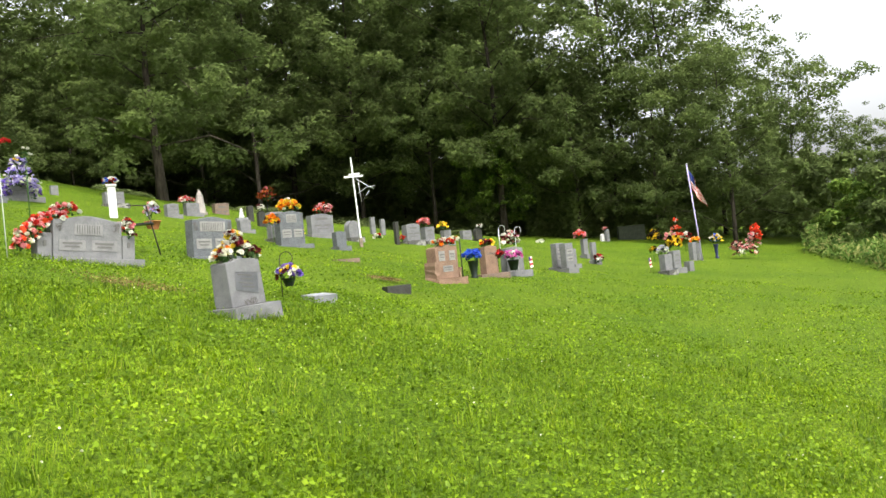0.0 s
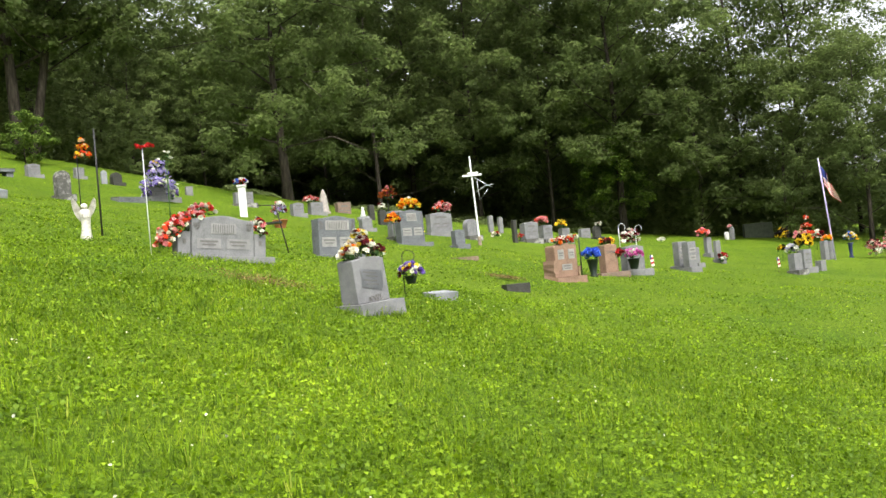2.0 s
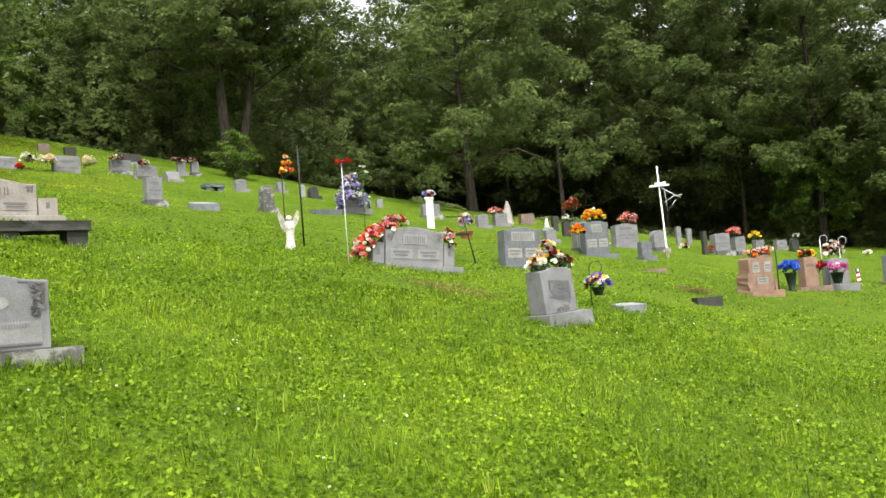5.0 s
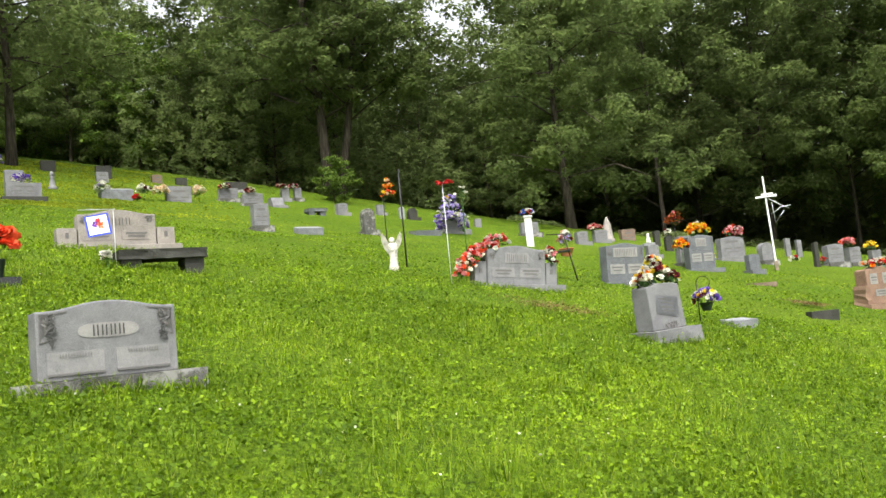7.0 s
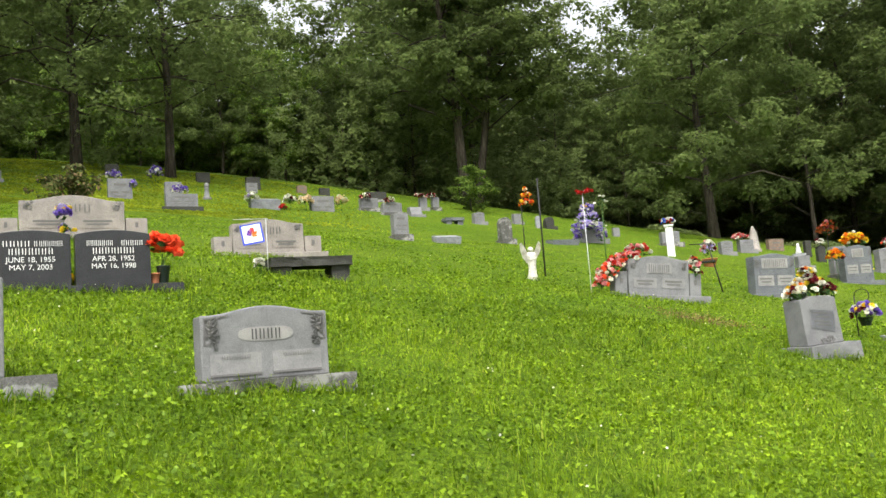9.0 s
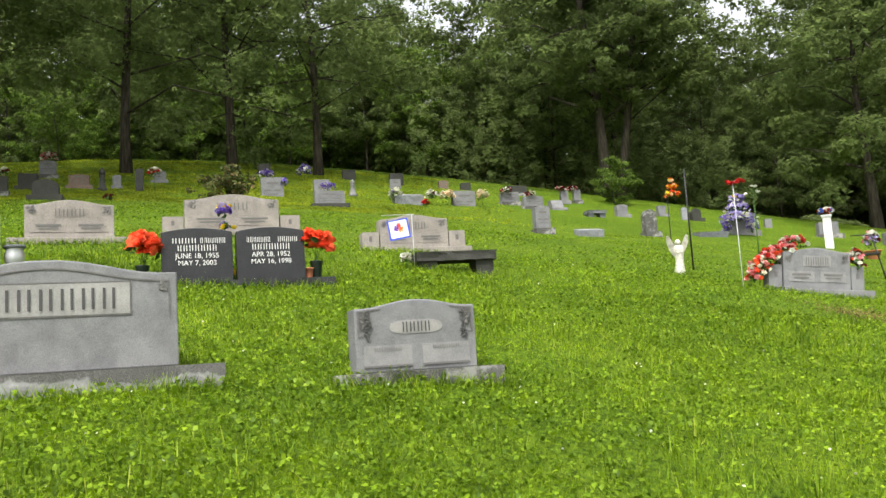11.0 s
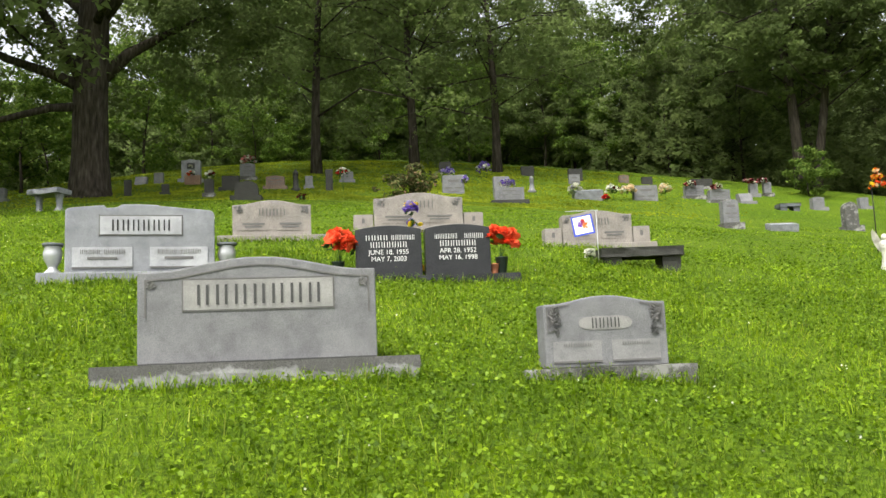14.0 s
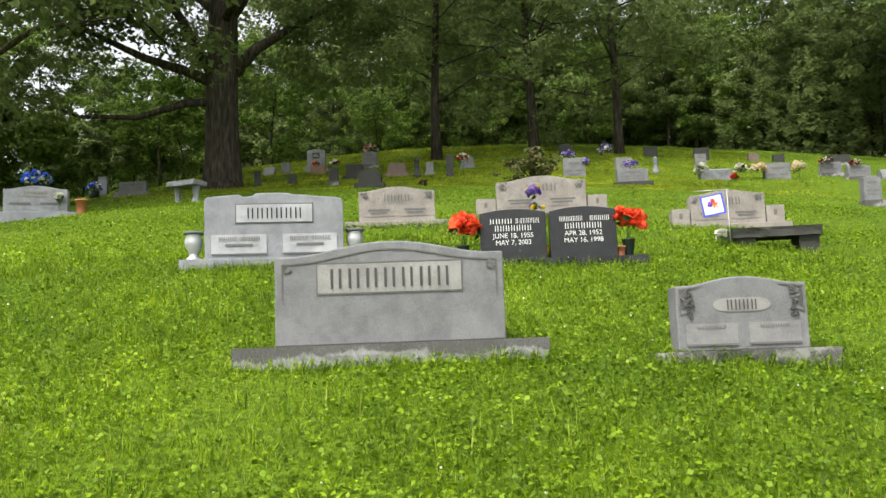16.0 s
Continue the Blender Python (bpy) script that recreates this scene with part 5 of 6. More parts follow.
def garden_flag(x, y):
    ob = thing("garden_flag", pose(x, y, float(dip(x, y)), 0, 0, 52), "small white garden flag with a blue border on a stand", "flag")
    part("stand", tubes_mesh("stand", [([(0.10, 0, -0.15), (0.10, 0, 0.53)], [0.0035, 0.0035]), ([(0.12, 0, 0.53), (-0.2, 0, 0.53)], [0.0035, 0.0035])], URN, 6), None, ob)
    field = part("cloth", box(bmesh.new(), -0.06, -0.012, 0.46, 0.25, 0.004, 0.25, 0.001), plain_material("white_cloth", (0.78, 0.78, 0.76), 0.06, 20.0, 0.9), ob)
    field.matrix_basis = pose(0.065, 0, 0.05, 0, -9, 0) @ Matrix.Scale(0.76, 4)
    blue = plain_material("blue_cloth", (0.05, 0.08, 0.50), 0.1, 20.0, 0.9)
    for cx, cz, sx, sz in ((-0.06, 0.34, 0.27, 0.022), (-0.06, 0.578, 0.27, 0.014), (-0.185, 0.46, 0.022, 0.24), (0.065, 0.46, 0.022, 0.24)):
        slip("border", field, cx, -0.015, cz, sx, 0.004, sz, blue)
    for k, (cx, cz, hue) in enumerate(((-0.09, 0.47, (0.16, 0.06, 0.40)), (-0.03, 0.455, (0.75, 0.20, 0.03)), (-0.06, 0.50, (0.55, 0.05, 0.05)))):
        sprig(field, cx, cz, 0.05, 0.06, -0.016, k, plain_material("printed_cloth", hue, 0.2))
    return ob


garden_flag(-6.23, 5.44)
ball("small white silk flowers by the bench", on_ground(-6.18, 5.42, 0.06), 0.05, {"white": 8}, 0.035, 0.06, 12, stems=0.08)

# white cross with a wire ornament
cx_, cy_ = -1.90, 20.43
ob = thing("white_cross", stone_frame(cx_, cy_, 20, -1.5), "tall white painted wooden cross with a wire ornament", "cross")
part("post", box(bmesh.new(), 0, 0, 1.12, 0.034, 0.034, 2.0, 0.006), PAINT, ob)
part("foot_post", box(bmesh.new(), 0, 0, 0.0, 0.075, 0.065, 0.42, 0.006), RUST, ob, "bare weathered wood foot")
part("arm", box(bmesh.new(), 0, -0.04, 1.66, 0.46, 0.03, 0.045, 0.006), PAINT, ob)
part("arm_board", box(bmesh.new(), 0.02, -0.065, 1.71, 0.26, 0.02, 0.04, 0.004), PAINT, ob)
part("wire_ornament", tubes_mesh("wire", [([(0.05, -0.05, 1.6), (0.3, -0.06, 1.42), (0.46, -0.05, 1.33)], [0.010] * 3), ([(0.05, -0.05, 1.25), (0.28, -0.05, 1.38), (0.5, -0.06, 1.40)], [0.009] * 3),
     ([(0.10, -0.05, 1.52), (0.12, -0.05, 1.05), (0.34, -0.06, 1.30)], [0.009] * 3)], URN, 6), None, ob, "bent silvery wire")

# flag pole with a hanging flag
fx_, fy_ = 8.30, 28.2
ob = thing("flag_pole", pose(fx_, fy_, float(dip(fx_, fy_)), 0, -3.4, 0), "tall lavender pole with a hanging striped flag", "flag pole")
part("shaft", tubes_mesh("shaft", [([(0, 0, -0.3), (0, 0, 1.6), (0, 0, 3.15)], [0.026, 0.024, 0.021])], plain_material("lavender_paint", (0.42, 0.36, 0.60), 0.15, 5.0, 0.5), 10), None, ob)
part("finial", lathe([(0.01, 3.14), (0.03, 3.16), (0.03, 3.18), (0.01, 3.2)], 10), URN, ob)
flag = part("cloth", box(bmesh.new(), 0, 0, 0, 0.002, 0.002, 0.002), PAINT, ob)
reds = plain_material("red_stripe", (0.34, 0.03, 0.04), 0.15, 8.0, 0.9)
whites = plain_material("white_stripe", (0.62, 0.58, 0.50), 0.08, 8.0, 0.9)
navy = plain_material("navy_field", (0.02, 0.03, 0.14), 0.2, 8.0, 0.9)


def drape(u, v):
    """A point of the hanging cloth; u along the fly, v down the hoist."""
    return Vector((0.03 + 0.36 * u * (0.7 + 0.3 * v) + 0.035 * math.sin(6 * u + 2 * v), 0.09 * math.sin(9 * u + 2 * v) * (0.3 + u), 2.95 - 0.62 * v - 0.62 * u ** 1.1))


for k in range(13):
    u0 = 0.42 if k < 7 else 0.0
    us = np.linspace(u0, 1, 9)
    verts = [drape(u, k / 13 + e / 13) for e in (0, 1) for u in us]
    faces = [(i, i + 1, i + 10, i + 9) for i in range(8)]
    part("stripe", mesh_of("stripe", verts, faces, reds if k % 2 == 0 else whites, True), None, ob)
us = np.linspace(0, 0.42, 6)
part("canton", mesh_of("canton", [drape(u, v * 7 / 13) for v in (0, 0.5, 1) for u in us], [(r * 6 + i, r * 6 + i + 1, r * 6 + i + 7, r * 6 + i + 6) for r in (0, 1) for i in range(5)], navy, True), None, ob)
bpy.data.objects.remove(flag)


def stick_flag(x, y, h=0.34):
    ob = thing("small_flag", pose(x, y, float(dip(x, y)), 0, -8, 40), "small striped flag on a stick in the grass", "flag", "small stick flags")
    part("stick", tubes_mesh("stick", [([(0, 0, -0.05), (0, 0, h)], [0.004, 0.004])], RUST, 5), None, ob)
    for k in range(5):
        slip("stripe", ob, 0.05, 0, h - 0.03 - k * 0.045, 0.09, 0.004, 0.045, (whites, reds)[k % 2])
    slip("canton", ob, 0.025, -0.003, h - 0.045, 0.045, 0.004, 0.075, navy)
    return ob


stick_flag(1.75, 17.9)
stick_flag(4.75, 20.3)

# the middle rows
ob = thing("white_column", pose(-7.42, 19.89, float(dip(-7.42, 19.89)), 0, 0, 20), "square white marble column with flowers on top", "column")
part("shaft", box(bmesh.new(), 0, 0, 0.33, 0.18, 0.18, 0.86, 0.01), WHITE, ob)
part("cap", box(bmesh.new(), 0, 0, 0.74, 0.23, 0.23, 0.05, 0.008), WHITE, ob)
ball("red, white and blue silk flowers on a column", on_ground(-7.42, 19.89, 0.77), 0.18, {"red": 9, "white": 10, "blue": 8}, 0.05, 0.09)
pot(-5.95, 18.07, float(dip(-5.95, 18.07)), 0.16, 0.17, POT, "terracotta pot on the lawn")
ball("tall pot of white and pink silk flowers", on_ground(-5.95, 18.07, 0.17), 0.17, {"white": 16, "pink": 10, "lilac": 10, "maroon": 4}, 0.045, 0.24, 120)
ob = thing("wire_stand", pose(-3.94, 12.25, float(dip(-3.94, 12.25)), 0, 0, 15), "leaning black metal stand with a small shelf", "stand")
part("pole", tubes_mesh("pole", [([(0, 0, -0.12), (-0.16, 0, 0.72)], [0.010, 0.010]), ([(-0.16, 0, 0.72), (-0.42, 0, 0.74)], [0.008, 0.008])], METAL, 6), None, ob)
part("shelf", box(bmesh.new(), -0.34, 0, 0.46, 0.52, 0.2, 0.025, 0.004), METAL, ob)
lx_, ly_ = -9.95, 20.84
bouquet("tall cascade of lilac silk flowers over a grave", on_ground(lx_ + 0.12, ly_ - 0.25, 0.06), [(0.3, 0.1, 0.10, 0.14, 0.14, 0.24), (-0.28, -0.1, 0.10, 0.14, 0.14, 0.24), (0, 0, 0.34, 0.48, 0.48, 0.22), (0, 0, 0.60, 0.33, 0.33, 0.20), (0.02, 0, 0.84, 0.20, 0.20, 0.18)],
        {"lilac": 100, "purple": 40, "white": 44, "yellow": 4}, 0.052, 260)
saddle(-3.07, 18.33, 46, 0.79, 0.56, 0.22, {"yellow": 24, "orange": 18, "white": 4}, "saddle of yellow and orange silk flowers on a headstone", bloom=0.055)
ball("vase of orange and yellow silk flowers", on_ground(-3.44, 17.85, 0.40), 0.16, {"yellow": 14, "orange": 16, "maroon": 5}, 0.05, 0.15, stems=0.4)
ball("yellow silk flowers beside a stone", spot(-3.07, 18.33, 46, 0.36, 0.35, 0.22), 0.11, {"yellow": 10, "white": 3}, 0.045, 0.13, stems=0.3)
ball("white silk flowers on a small dark headstone", spot(-4.79, 23.59, 46, 0, 0.06, 0.42), 0.14, {"white": 9, "maroon": 4}, 0.045, 0.12, 30)
ob = thing("garden_ornament", pose(-5.57, 24.54, float(dip(-5.57, 24.54)), 0, 0, 30), "small white turned garden ornament on a low block", "ornament")
part("foot", box(bmesh.new(), 0, 0, 0.05, 0.34, 0.18, 0.16, 0.02), PALE, ob)
part("body", lathe([(0.07, 0.13), (0.08, 0.16), (0.055, 0.22), (0.06, 0.28), (0.03, 0.32), (0.045, 0.36), (0.02, 0.41)], 12), WHITE, ob)
pole("thin dark flower hanger pole", -4.30, 21.9, 0.75, 0.010, METAL, name="flower_hanger")
ball("hanging bouquet of rust-red silk flowers", on_ground(-4.30, 21.9, 0.68), 0.24, {"rust": 30, "maroon": 8, "pink": 4}, 0.045, 0.26)
saddle(-2.88, 22.46, 46, 0.64, 0.62, 0.26, {"white": 10, "pink": 20, "maroon": 10, "coral": 6}, "saddle of pink, white and maroon silk flowers on a headstone", bloom=0.05)
saddle(-6.86, 24.16, 58, 0.38, 0.55, 0.16, {"pink": 10, "white": 8, "red": 9}, "pink, white and red silk flowers on a headstone")
ob = thing("obelisk", pose(-6.85, 25.09, float(dip(-6.85, 25.09)), 0, 0, 20), "small pale pointed marble obelisk", "obelisk")
part("shaft", lathe([(0.19, -0.1), (0.19, 0.05), (0.15, 0.06), (0.10, 0.52), (0.02, 0.72)], 4), WARM, ob)
for x, y, h, cols in ((-0.40, 24.5, 0.52, {"coral": 8, "pink": 20}), (0.10, 25.2, 0.44, {"yellow": 14, "orange": 3}), (3.97, 24.63, 0.56, {"pink": 18, "coral": 6})):
    ball("dome of silk flowers on a headstone", spot(x, y, 58, 0, 0.1, h - 0.02), 0.19, cols, 0.055, 0.15)
saddle(0.12, 14.08, 50, 0.64, 0.5, 0.10, {"red": 10, "white": 10, "orange": 4}, "low red and white silk flowers on a pink headstone", bloom=0.045)
ball("red and white silk flowers on the lawn", on_ground(0.25, 24.6, 0.05), 0.25, {"red": 8, "white": 12}, 0.05, 0.14)
ball("red silk flowers at the foot of a post", on_ground(-1.1, 22.9, 0.03), 0.16, {"red": 9, "white": 4}, 0.05, 0.12)
ball("red and white silk flowers on the lawn", on_ground(-1.75, 23.6, 0.03), 0.14, {"white": 7, "red": 3}, 0.05, 0.09)
v = thing("flower_vase", pose(0.5, 15.5, float(dip(0.5, 15.5))), "black cone vase standing on the lawn", "vase")
part("body", lathe([(0.07, -0.02), (0.07, 0.02), (0.05, 0.05), (0.10, 0.3), (0.11, 0.31), (0.08, 0.312)], 14), POT_DARK, v)
ball("bright blue silk flowers in a black vase", on_ground(0.5, 15.5, 0.28), 0.18, {"blue": 34, "white": 4}, 0.055, 0.13)
ball("dark red silk roses by a headstone", on_ground(0.98, 16.2, 0.30), 0.14, {"red": 12, "maroon": 10}, 0.05, 0.12, stems=0.3)
ball("basket of magenta silk flowers before a headstone", on_ground(1.30, 16.6, 0.32), 0.17, {"magenta": 22, "white": 4}, 0.05, 0.12, stems=0.2)
pot(1.30, 16.6, float(dip(1.30, 16.6)) + 0.16, 0.11, 0.18, POT_DARK, "dark basket before a headstone")
saddle(1.43, 16.95, 46, 0.60, 0.55, 0.26, {"maroon": 12, "white": 16, "pink": 8}, "maroon and white silk flowers on a headstone", bloom=0.05)
for dx in (-0.12, 0.2):
    pole("pale looped basket handle on a headstone", 1.22 + dx, 17.0 + dx * 0.4, 0.90, 0.008, URN, hook=0.14, bearing=20, name="basket_handle")
saddle(0.92, 15.95, 46, 0.60, 0.36, 0.10, {"yellow": 5, "maroon": 8, "orange": 5}, "autumn silk flowers on a slim headstone", bloom=0.045)
ball("maroon and white silk flowers in the grass", on_ground(3.9, 22.2, 0.04), 0.13, {"maroon": 7, "white": 6, "red": 4}, 0.045, 0.14)
ball("small white silk flowers far off on the lawn", on_ground(3.8, 34.2, 0.03), 0.15, {"white": 8}, 0.06, 0.10, 12)
ball("pink silk flowers beside a small marker", spot(7.84, 41.6, 58, 0, 0.05, 0.5), 0.14, {"pink": 8, "white": 3}, 0.06, 0.12, 12)

# the row of bright flowers by the flag pole
saddle(5.18, 20.14, 44, 0.47, 0.42, 0.18, {"white": 16, "lilac": 8, "black": 4}, "white and lilac silk flowers on a headstone", bloom=0.05)
ball("large sunflower-yellow silk bouquet", on_ground(5.58, 21.2, 0.50), 0.22, {"yellow": 40, "black": 24}, 0.052, 0.22, stems=0.5)
bouquet("tall yellow and black silk sunflowers", on_ground(6.13, 25.6, 0.22), [(0, 0, 0.12, 0.13, 0.13, 0.13), (0.06, 0.02, 0.50, 0.19, 0.19, 0.21)], {"yellow": 26, "black": 36}, 0.06, 60, stems=0.4)
ball("grey and pink silk flowers", on_ground(6.85, 26.4, 0.55), 0.2, {"cream": 8, "pink": 14}, 0.06, 0.22, stems=0.5)
bouquet("tiered red and white silk flowers", on_ground(7.75, 28.9, 0.25), [(0, 0, 0.30, 0.19, 0.19, 0.09), (0, 0, 0.52, 0.20, 0.20, 0.09), (0, 0, 0.74, 0.18, 0.18, 0.09), (0, 0, 0.98, 0.08, 0.08, 0.12)], {"coral": 50, "white": 16, "maroon": 12}, 0.055, 50, stems=0.35)
ball("red, white and maroon silk flowers", on_ground(8.2, 29.6, 0.50), 0.26, {"red": 9, "white": 10, "maroon": 10}, 0.07, 0.22, stems=0.3)
ball("orange and yellow silk flowers on a low stone", on_ground(8.05, 28.0, 0.56), 0.2, {"cream": 6, "orange": 8, "yellow": 8}, 0.06, 0.12)
v = thing("flower_vase", pose(9.4, 30.2, float(dip(9.4, 30.2))), "tall dark blue vase standing on the lawn", "vase")
part("body", lathe([(0.08, -0.03), (0.08, 0.03), (0.045, 0.08), (0.07, 0.42), (0.095, 0.50), (0.07, 0.502)], 14), plain_material("dark_blue_glaze", (0.014, 0.022, 0.07), 0.2, 12.0, 0.35), v)
ball("white, yellow and blue silk flowers in a vase", on_ground(9.4, 30.2, 0.50), 0.24, {"yellow": 6, "blue": 5, "white": 12, "black": 4}, 0.06, 0.2, stems=0.5)
bouquet("heap of pink, white and orange silk flowers", on_ground(10.4, 30.2, -0.02), [(0, 0, 0.25, 0.45, 0.4, 0.3), (0.35, 0.1, 0.55, 0.25, 0.25, 0.4), (-0.3, 0, 0.45, 0.25, 0.25, 0.25)],
        {"pink": 60, "white": 44, "maroon": 26, "black": 10}, 0.055, 110)
ball("orange and red silk flowers on a stand", on_ground(10.85, 30.3, 0.44), 0.2, {"coral": 40, "red": 8, "white": 5}, 0.055, 0.46, stems=0.7)

# hillside flowers
for x, y, h, w in ((-19.52, 13.16, 0.52, 0.44), (-17.01, 13.25, 0.43, 0.42)):
    saddle(x, y, 61, h, w, 0.20, {"lilac": 6, "purple": 30, "white": 18}, "purple, lilac and white silk flowers on a headstone", bloom=0.043)
ball("purple silk flowers hanging beside a headstone", spot(-19.47, 13.23, 61, 0.36, -0.05, 0.22), 0.12, {"purple": 12, "lilac": 8, "white": 7}, 0.04, 0.15)
ball("purple silk flowers near the crest", on_ground(-22.9, 17.0, 0.12), 0.25, {"purple": 20, "lilac": 14, "white": 12}, 0.048, 0.26, stems=0.15)
saddle(-14.70, -0.18, 78, 0.55, 0.46, 0.20, {"blue": 20, "white": 12}, "blue and white silk flowers on a headstone", bloom=0.05)
pot(-14.55, 0.48, float(dip(-14.55, 0.48)) + 0.0, 0.09, 0.22, POT, "tall terracotta pot beside a headstone")
ball("pale silk flower beside a headstone", spot(-14.70, -0.18, 78, 0.36, 0.0, 0.28), 0.07, {"white": 6}, 0.05, 0.07, 10, stems=0.15)
ob = thing("planter", pose(-27.6, 1.7, float(dip(-27.6, 1.7))), "dark round planter by the woods", "planter")
part("bowl", lathe([(0.12, -0.05), (0.14, 0.0), (0.18, 0.18), (0.15, 0.19)], 14), POT_DARK, ob)
ball("blue and white silk flowers in a planter", on_ground(-27.6, 1.7, 0.17), 0.22, {"blue": 22, "white": 8}, 0.055, 0.17)
ob = thing("planter", pose(-24.7, 7.7, float(dip(-24.7, 7.7)), 0, 0, 61), "brown brick-coloured planter box before a headstone", "planter")
part("box", box(bmesh.new(), 0, 0.1, 0.1, 0.45, 0.25, 0.36, 0.015), PINK, ob)
ball("white and orange silk flowers in a box", on_ground(-24.7, 7.7, 0.24), 0.14, {"white": 6, "coral": 5}, 0.05, 0.1)
saddle(-25.0, 9.52, 61, 0.55, 0.5, 0.22, {"pink": 12, "white": 10, "maroon": 4}, "pink and white silk flowers on a headstone", bloom=0.06)
ball("small white silk flowers in the square recess of a headstone", spot(-25.44, 7.89, 61, 0, 0.02, 0.46), 0.06, {"white": 6}, 0.035, 0.05, 8)
ball("white silk flowers on a dark stone", spot(-20.3, 6.66, 61, 0, 0.08, 0.46), 0.11, {"white": 8, "maroon": 3}, 0.05, 0.12)
ball("red and white silk flowers by a post", on_ground(-20.7, 10.5, 0.38), 0.2, {"red": 8, "white": 9}, 0.05, 0.14, stems=0.4)


def lantern(x, y, mat, label, h=0.58):
    ob = thing("grave_lantern", pose(x, y, float(dip(x, y)), 0, 0, 61), label, "lantern")
    part("shaft", lathe([(0.13, -0.05), (0.13, 0.05), (0.085, 0.08), (0.06, h * 0.6), (0.08, h * 0.68)], 8), mat, ob)
    part("head", lathe([(0.07, h * 0.68), (0.075, h * 0.86), (0.03, h * 0.95), (0.012, h)], 8), mat, ob)
    return ob


lantern(-21.3, 9.39, DARK, "slim dark stone obelisk lantern")
lantern(-19.68, 16.31, GRANITE, "slim grey stone lantern on the slope", 0.5)
ball("dark knotted wreath on the lawn", on_ground(-18.1, 8.06, 0.0), 0.13, {"maroon": 8}, 0.05, 0.09, 30)
for x, y, lx, lz, cols in ((-17.49, 16.49, -0.39, 0.14, {"white": 20, "lilac": 2}), (-17.31, 18.3, -0.28, 0.16, {"cream": 22, "white": 8}), (-17.31, 18.3, 0.80, 0.16, {"cream": 22, "white": 6}), (-17.6, 17.3, 0.2, 0.12, {"white": 18, "maroon": 2}), (-17.2, 16.6, 0.2, 0.0, {"red": 9})):
    r = 0.12 if "red" in cols else 0.22
    ball("ball of silk flowers beside a low headstone", spot(x, y, 61, lx, 0.05, lz), r, cols, 0.06, r * 0.9, 40, stems=0.15)
for x, y, h in ((-17.0, 20.3, 0.42), (-16.2, 20.5, 0.44), (-17.1, 23.3, 0.47), (-17.1, 24.0, 0.47)):
    saddle(x, y, 61, h, 0.4, 0.16, {"maroon": 9, "white": 4, "pink": 3}, "maroon and white silk flowers on a headstone", bloom=0.05, leaves=40)

pole("thin black post beside a pink headstone", 0.28, 14.6, 0.72, 0.011, METAL, name="black_post")
ball("white silk flowers on a small dark headstone", on_ground(1.35, 30.75, 0.48), 0.12, {"white": 7, "maroon": 3}, 0.05, 0.09, 10)
# ---- grass: blades, clover and its white heads ----
rng = np.random.default_rng(77)


def tufts(n, yaw0, yaw1, d0, d1, height, width, power=1.0):
    x, y, d = polar(rng, n, yaw0, yaw1, d0, d1, power, 4.0)
    z = dip(x, y) - 0.01
    clump = 0.8 + 0.28 * np.sin(x * 3.1 + np.sin(y * 2.3)) * np.sin(y * 2.7 + np.cos(x * 1.9))
    h = height * rng.uniform(0.5, 1.25, n) * clump
    a = rng.uniform(0, 2 * math.pi, n)
    lean = rng.uniform(0.1, 1.0, n) * h
    b = rng.uniform(0, 2 * math.pi, n)
    w = width * rng.uniform(0.6, 1.4, n) * np.clip(d / 5, 0.7, 3.0)
    base = np.stack([x, y, z], -1)
    side = np.stack([np.cos(a) * w, np.sin(a) * w, 0 * w], -1)
    tip = base + np.stack([np.cos(b) * lean, np.sin(b) * lean, h], -1)
    return np.stack([base - side, base + side, tip], 1)


blades = np.concatenate([tufts(190000, -34, 102, 2.0, 8.5, 0.050, 0.0042, 0.9), tufts(110000, -34, 102, 8.0, 20, 0.034, 0.005, 1.0), tufts(24000, -36, 106, 17, 38, 0.034, 0.006, 1.0), tufts(16000, -34, 102, 2.2, 9, 0.085, 0.004, 0.9),
                         tufts(36000, -180, 180, 0.05, 2.6, 0.045, 0.0055, 0.55), tufts(30000, 94, 334, 1.8, 20, 0.042, 0.012, 0.9)])
tagged(new("grass", quads("grass", blades, BLADE)), "short mown grass blades over the lawn", "grass", kind="stuff")
near, round_, back = polar(rng, 128000, -34, 102, 2.1, 11, 1.0, 4.0), polar(rng, 16000, -180, 180, 0.05, 2.4, 0.55), polar(rng, 20000, 94, 334, 2, 11, 1.0, 4.0)
# sunlight on the crest is put into the colour of these yellower blades
SUN_TINTED = leaf_material("sun_tinted_blades", [(0.0, (0.19, 0.245, 0.014)), (0.6, (0.225, 0.275, 0.02)), (1.0, (0.26, 0.30, 0.03))], 0.42, tuft=0.5)
dry = tufts(66000, 46, 80, 20, 34, 0.045, 0.013, 1.0)
tagged(new("sun_tinted_grass", quads("sun_tinted_grass", dry, SUN_TINTED)), "grass over the crest of the hill, coloured yellower as if sunlit", "grass", kind="stuff")
cx, cy, cd = (np.concatenate(v) for v in zip(near, round_, back))
patch = np.sin(cx * 2.1 + np.sin(cy * 1.3)) * np.sin(cy * 1.7 + np.sin(cx * 1.1)) + rng.normal(0, 0.35, len(cx))
keep = patch > -0.55
cx, cy, cd = cx[keep], cy[keep], cd[keep]
cz = dip(cx, cy) + rng.uniform(0.008, 0.055, len(cx))
up = np.zeros((len(cx), 3))
up[:, 2] = 0.75
tagged(new("clover", quads("clover", leaf_cards(rng, np.stack([cx, cy, cz], -1), up, 0.0235, 0.85), CLOVER)), "low clover leaves among the grass", "clover", kind="stuff")
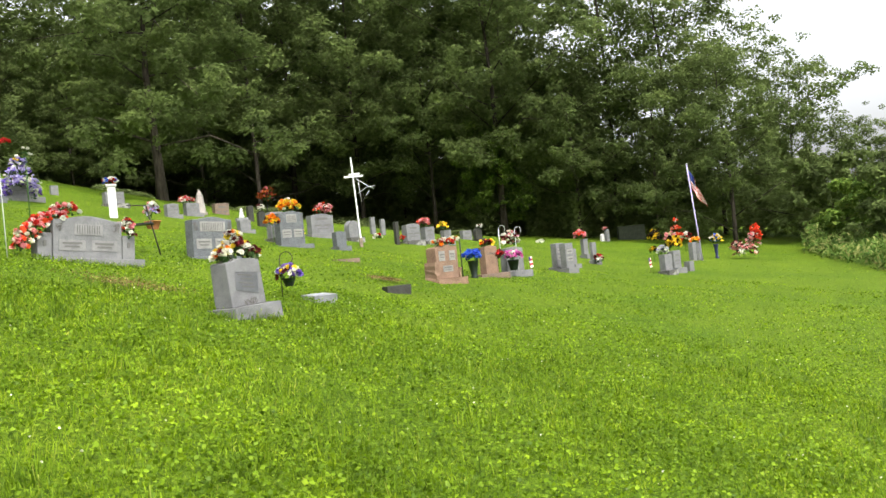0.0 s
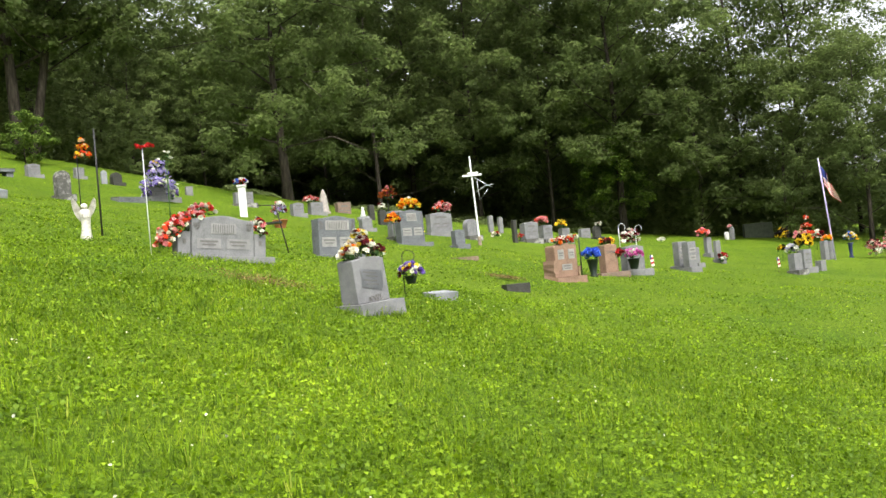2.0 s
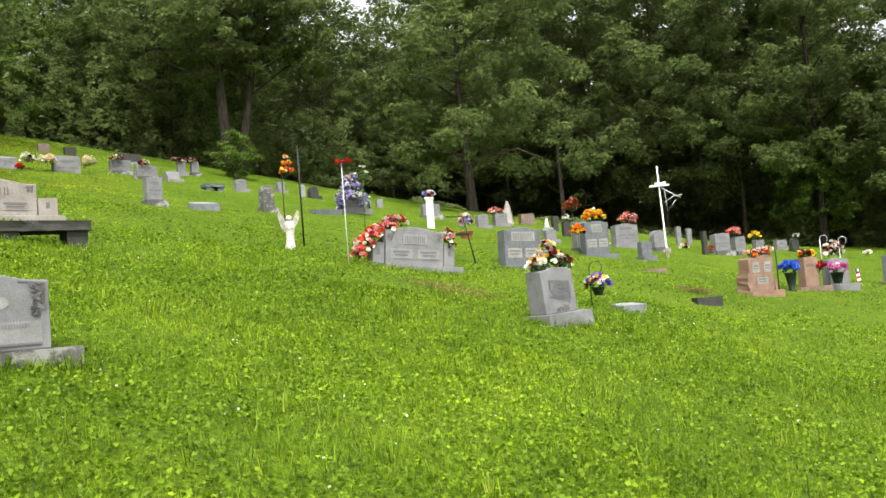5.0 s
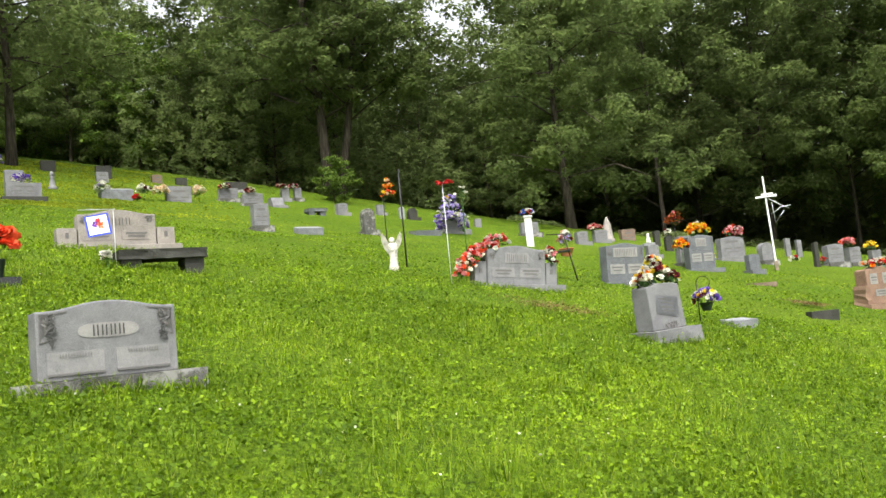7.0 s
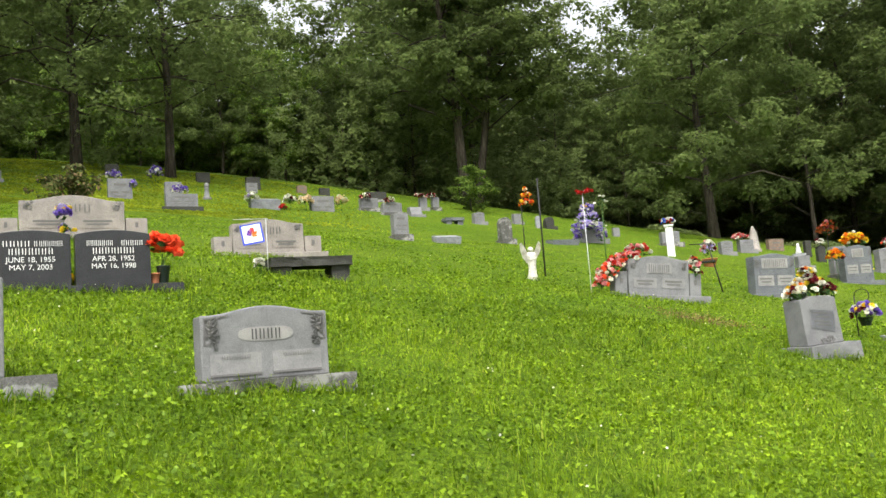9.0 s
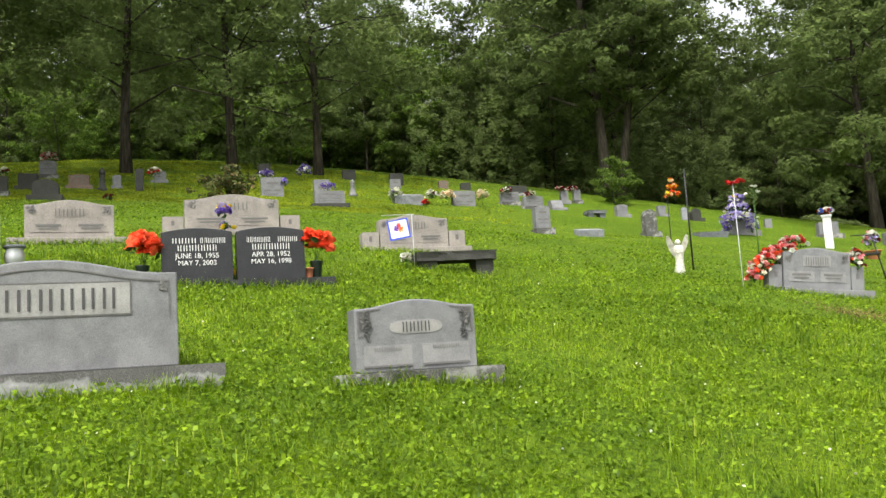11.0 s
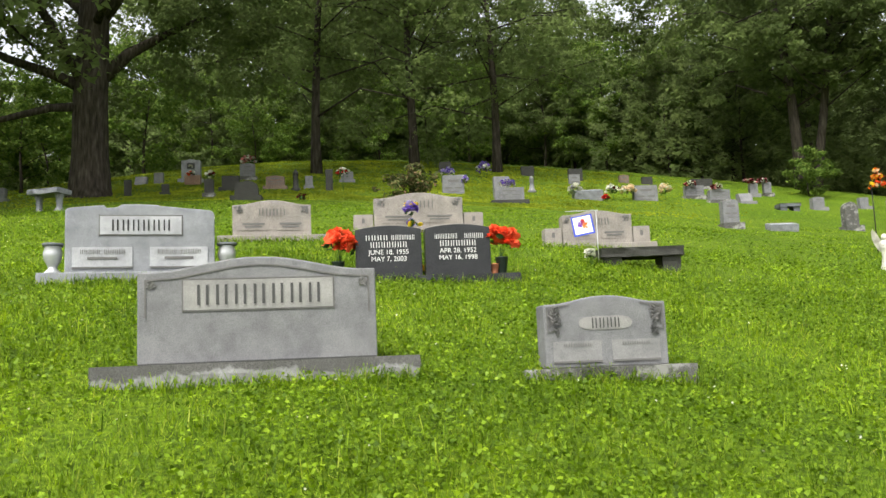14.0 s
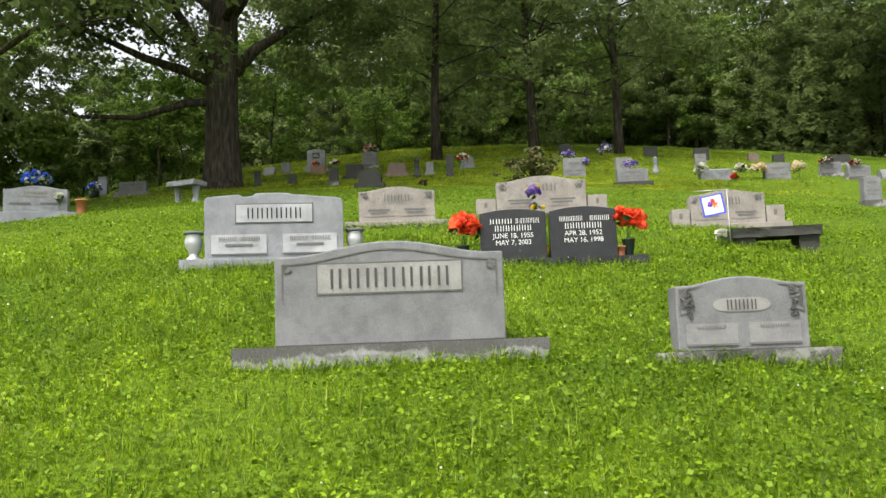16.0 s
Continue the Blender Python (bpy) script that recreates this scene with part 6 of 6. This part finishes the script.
mx, my, md = polar(rng, 26000, -34, 102, 9, 17, 1.0, 3.0)
keep = np.sin(mx * 1.5 + np.sin(my * 0.9)) * np.sin(my * 1.2 + np.sin(mx * 0.8)) + rng.normal(0, 0.4, len(mx)) > -0.3
mx, my = mx[keep], my[keep]
up = np.zeros((len(mx), 3))
up[:, 2] = 1.0
tagged(new("clover", quads("clover", leaf_cards(rng, np.stack([mx, my, dip(mx, my) + rng.uniform(0.012, 0.04, len(mx))], -1), up, 0.034, 0.8), CLOVER)), "broad clover and plantain leaves in the lawn", "clover", kind="stuff")
wx, wy, wd = polar(rng, 420, -31, 98, 2.6, 13)
wz = dip(wx, wy) + rng.uniform(0.035, 0.06, 420)
heads = [(np.array([a, b, c])) for a, b, c in zip(wx, wy, wz)]
tagged(new("clover_flowers", quads("clover_flowers", blooms(rng, heads, 0.007), PETAL["white"])), "tiny white clover heads dotted over the lawn", "clover flowers", kind="stuff")
# uncut grass round the feet of the near stones
fringe = []
for x, y, b, w in ((-4.38, 1.30, 66, 1.72), (-3.51, 2.94, 62, 1.0), (-6.98, 1.43, 71, 1.55), (-6.20, 3.53, 62, 1.66), (-8.9, 5.3, 62, 1.8), (-8.57, 3.2, 66, 1.2), (-7.27, 6.66, 60, 1.4), (-5.93, 5.88, 58, 0.9), (-3.85, 9.62, 46, 1.5), (-1.73, 7.53, 46, 0.75)):
    c, s_ = math.cos(radians(b)), math.sin(radians(b))
    n = int(w * 420)
    u, v = rng.uniform(-w / 2 - 0.05, w / 2 + 0.05, n), rng.normal(-0.03, 0.03, n)
    px, py = x + c * u - s_ * v, y + s_ * u + c * v
    pz = dip(px, py) - 0.01
    hh, aa, bb = rng.uniform(0.03, 0.105, n), rng.uniform(0, 6.28, n), rng.uniform(0, 6.28, n)
    base = np.stack([px, py, pz], -1)
    side = np.stack([np.cos(aa), np.sin(aa), 0 * aa], -1) * 0.0045
    fringe.append(np.stack([base - side, base + side, base + np.stack([np.cos(bb) * hh * 0.5, np.sin(bb) * hh * 0.5, hh], -1)], 1))
tagged(new("grass_fringe", quads("grass_fringe", np.concatenate(fringe), BLADE)), "longer uncut grass at the feet of the stones", "grass", kind="stuff")
# clumps of longer drooping blades that the mower has missed
ox, oy, od = polar(rng, 380, -33, 100, 2.3, 11)
clumps = []
for x, y in zip(ox, oy):
    n = int(rng.integers(10, 22))
    r = rng.uniform(0.02, 0.07)
    px, py = x + rng.normal(0, r, n), y + rng.normal(0, r, n)
    aa = np.arctan2(py - y, px - x) + rng.normal(0, 0.5, n)
    hh, reach = rng.uniform(0.05, 0.11, n), rng.uniform(0.02, 0.09, n)
    base = np.stack([px, py, dip(px, py) - 0.005], -1)
    side = np.stack([-np.sin(aa), np.cos(aa), 0 * aa], -1) * 0.0030
    out = np.stack([np.cos(aa), np.sin(aa), 0 * aa], -1)
    rise = np.stack([0 * hh, 0 * hh, hh], -1)
    bend = base + out * reach[:, None] * 0.45 + rise
    tip = base + out * reach[:, None] * 1.3 + rise * 0.8
    clumps += [np.stack([base - side, base + side, bend + side * 0.7, bend - side * 0.7], 1), np.stack([bend - side * 0.7, bend + side * 0.7, tip + side * 0.1, tip - side * 0.1], 1)]
tagged(new("long_grass", quads("long_grass", np.concatenate(clumps), BLADE)), "clumps of longer drooping grass in the lawn", "grass", kind="stuff")
# worn patches of dry thatch
THATCH = leaf_material("dry_thatch", [(0.0, (0.08, 0.05, 0.02)), (0.6, (0.20, 0.13, 0.06)), (1.0, (0.30, 0.24, 0.12))], 0.2)
for x, y, r in ((-3.05, 8.45, 0.42), (-4.85, 1.85, 0.22), (-0.9, 12.9, 0.2)):
    t = rng.normal(0, r * 0.5, (900, 2)) * np.array([1.3, 0.8])
    px, py = x + t[:, 0], y + t[:, 1]
    pz = dip(px, py) + rng.uniform(0.03, 0.06, 900)
    up = np.zeros((900, 3))
    up[:, 2] = 1.6
    tagged(new("bare_patch", quads("bare_patch", leaf_cards(rng, np.stack([px, py, pz], -1), up, 0.035, 0.3), THATCH)), "worn patch of brown dry thatch in the lawn", "bare patch", kind="stuff")
# weeds on the bank beside the lawn
bx, by, bd = polar(rng, 20000, -34, -22.2, 25, 42)
keep = np.degrees(np.arctan2(-bx, by)) < -22.6 - 2.9 * np.clip((36 - bd) / 8, 0, 2) + rng.normal(0, 0.3, len(bx))
bx, by = bx[keep], by[keep]
bz = dip(bx, by) + rng.uniform(0, 1, len(bx)) * (0.75 + 0.3 * np.sin(bx * 1.3))
WEED = leaf_material("tall_weeds", [(0.0, (0.055, 0.11, 0.018)), (0.6, (0.115, 0.19, 0.035)), (1.0, (0.25, 0.25, 0.09))], 0.35)
tagged(new("tall_weeds", quads("tall_weeds", leaf_cards(rng, np.stack([bx, by, bz], -1), np.tile([0.3, -0.7, 0.3], (len(bx), 1)), 0.22, 0.3), WEED)), "tall pale weeds on the bank beside the lawn", "weeds", kind="stuff")
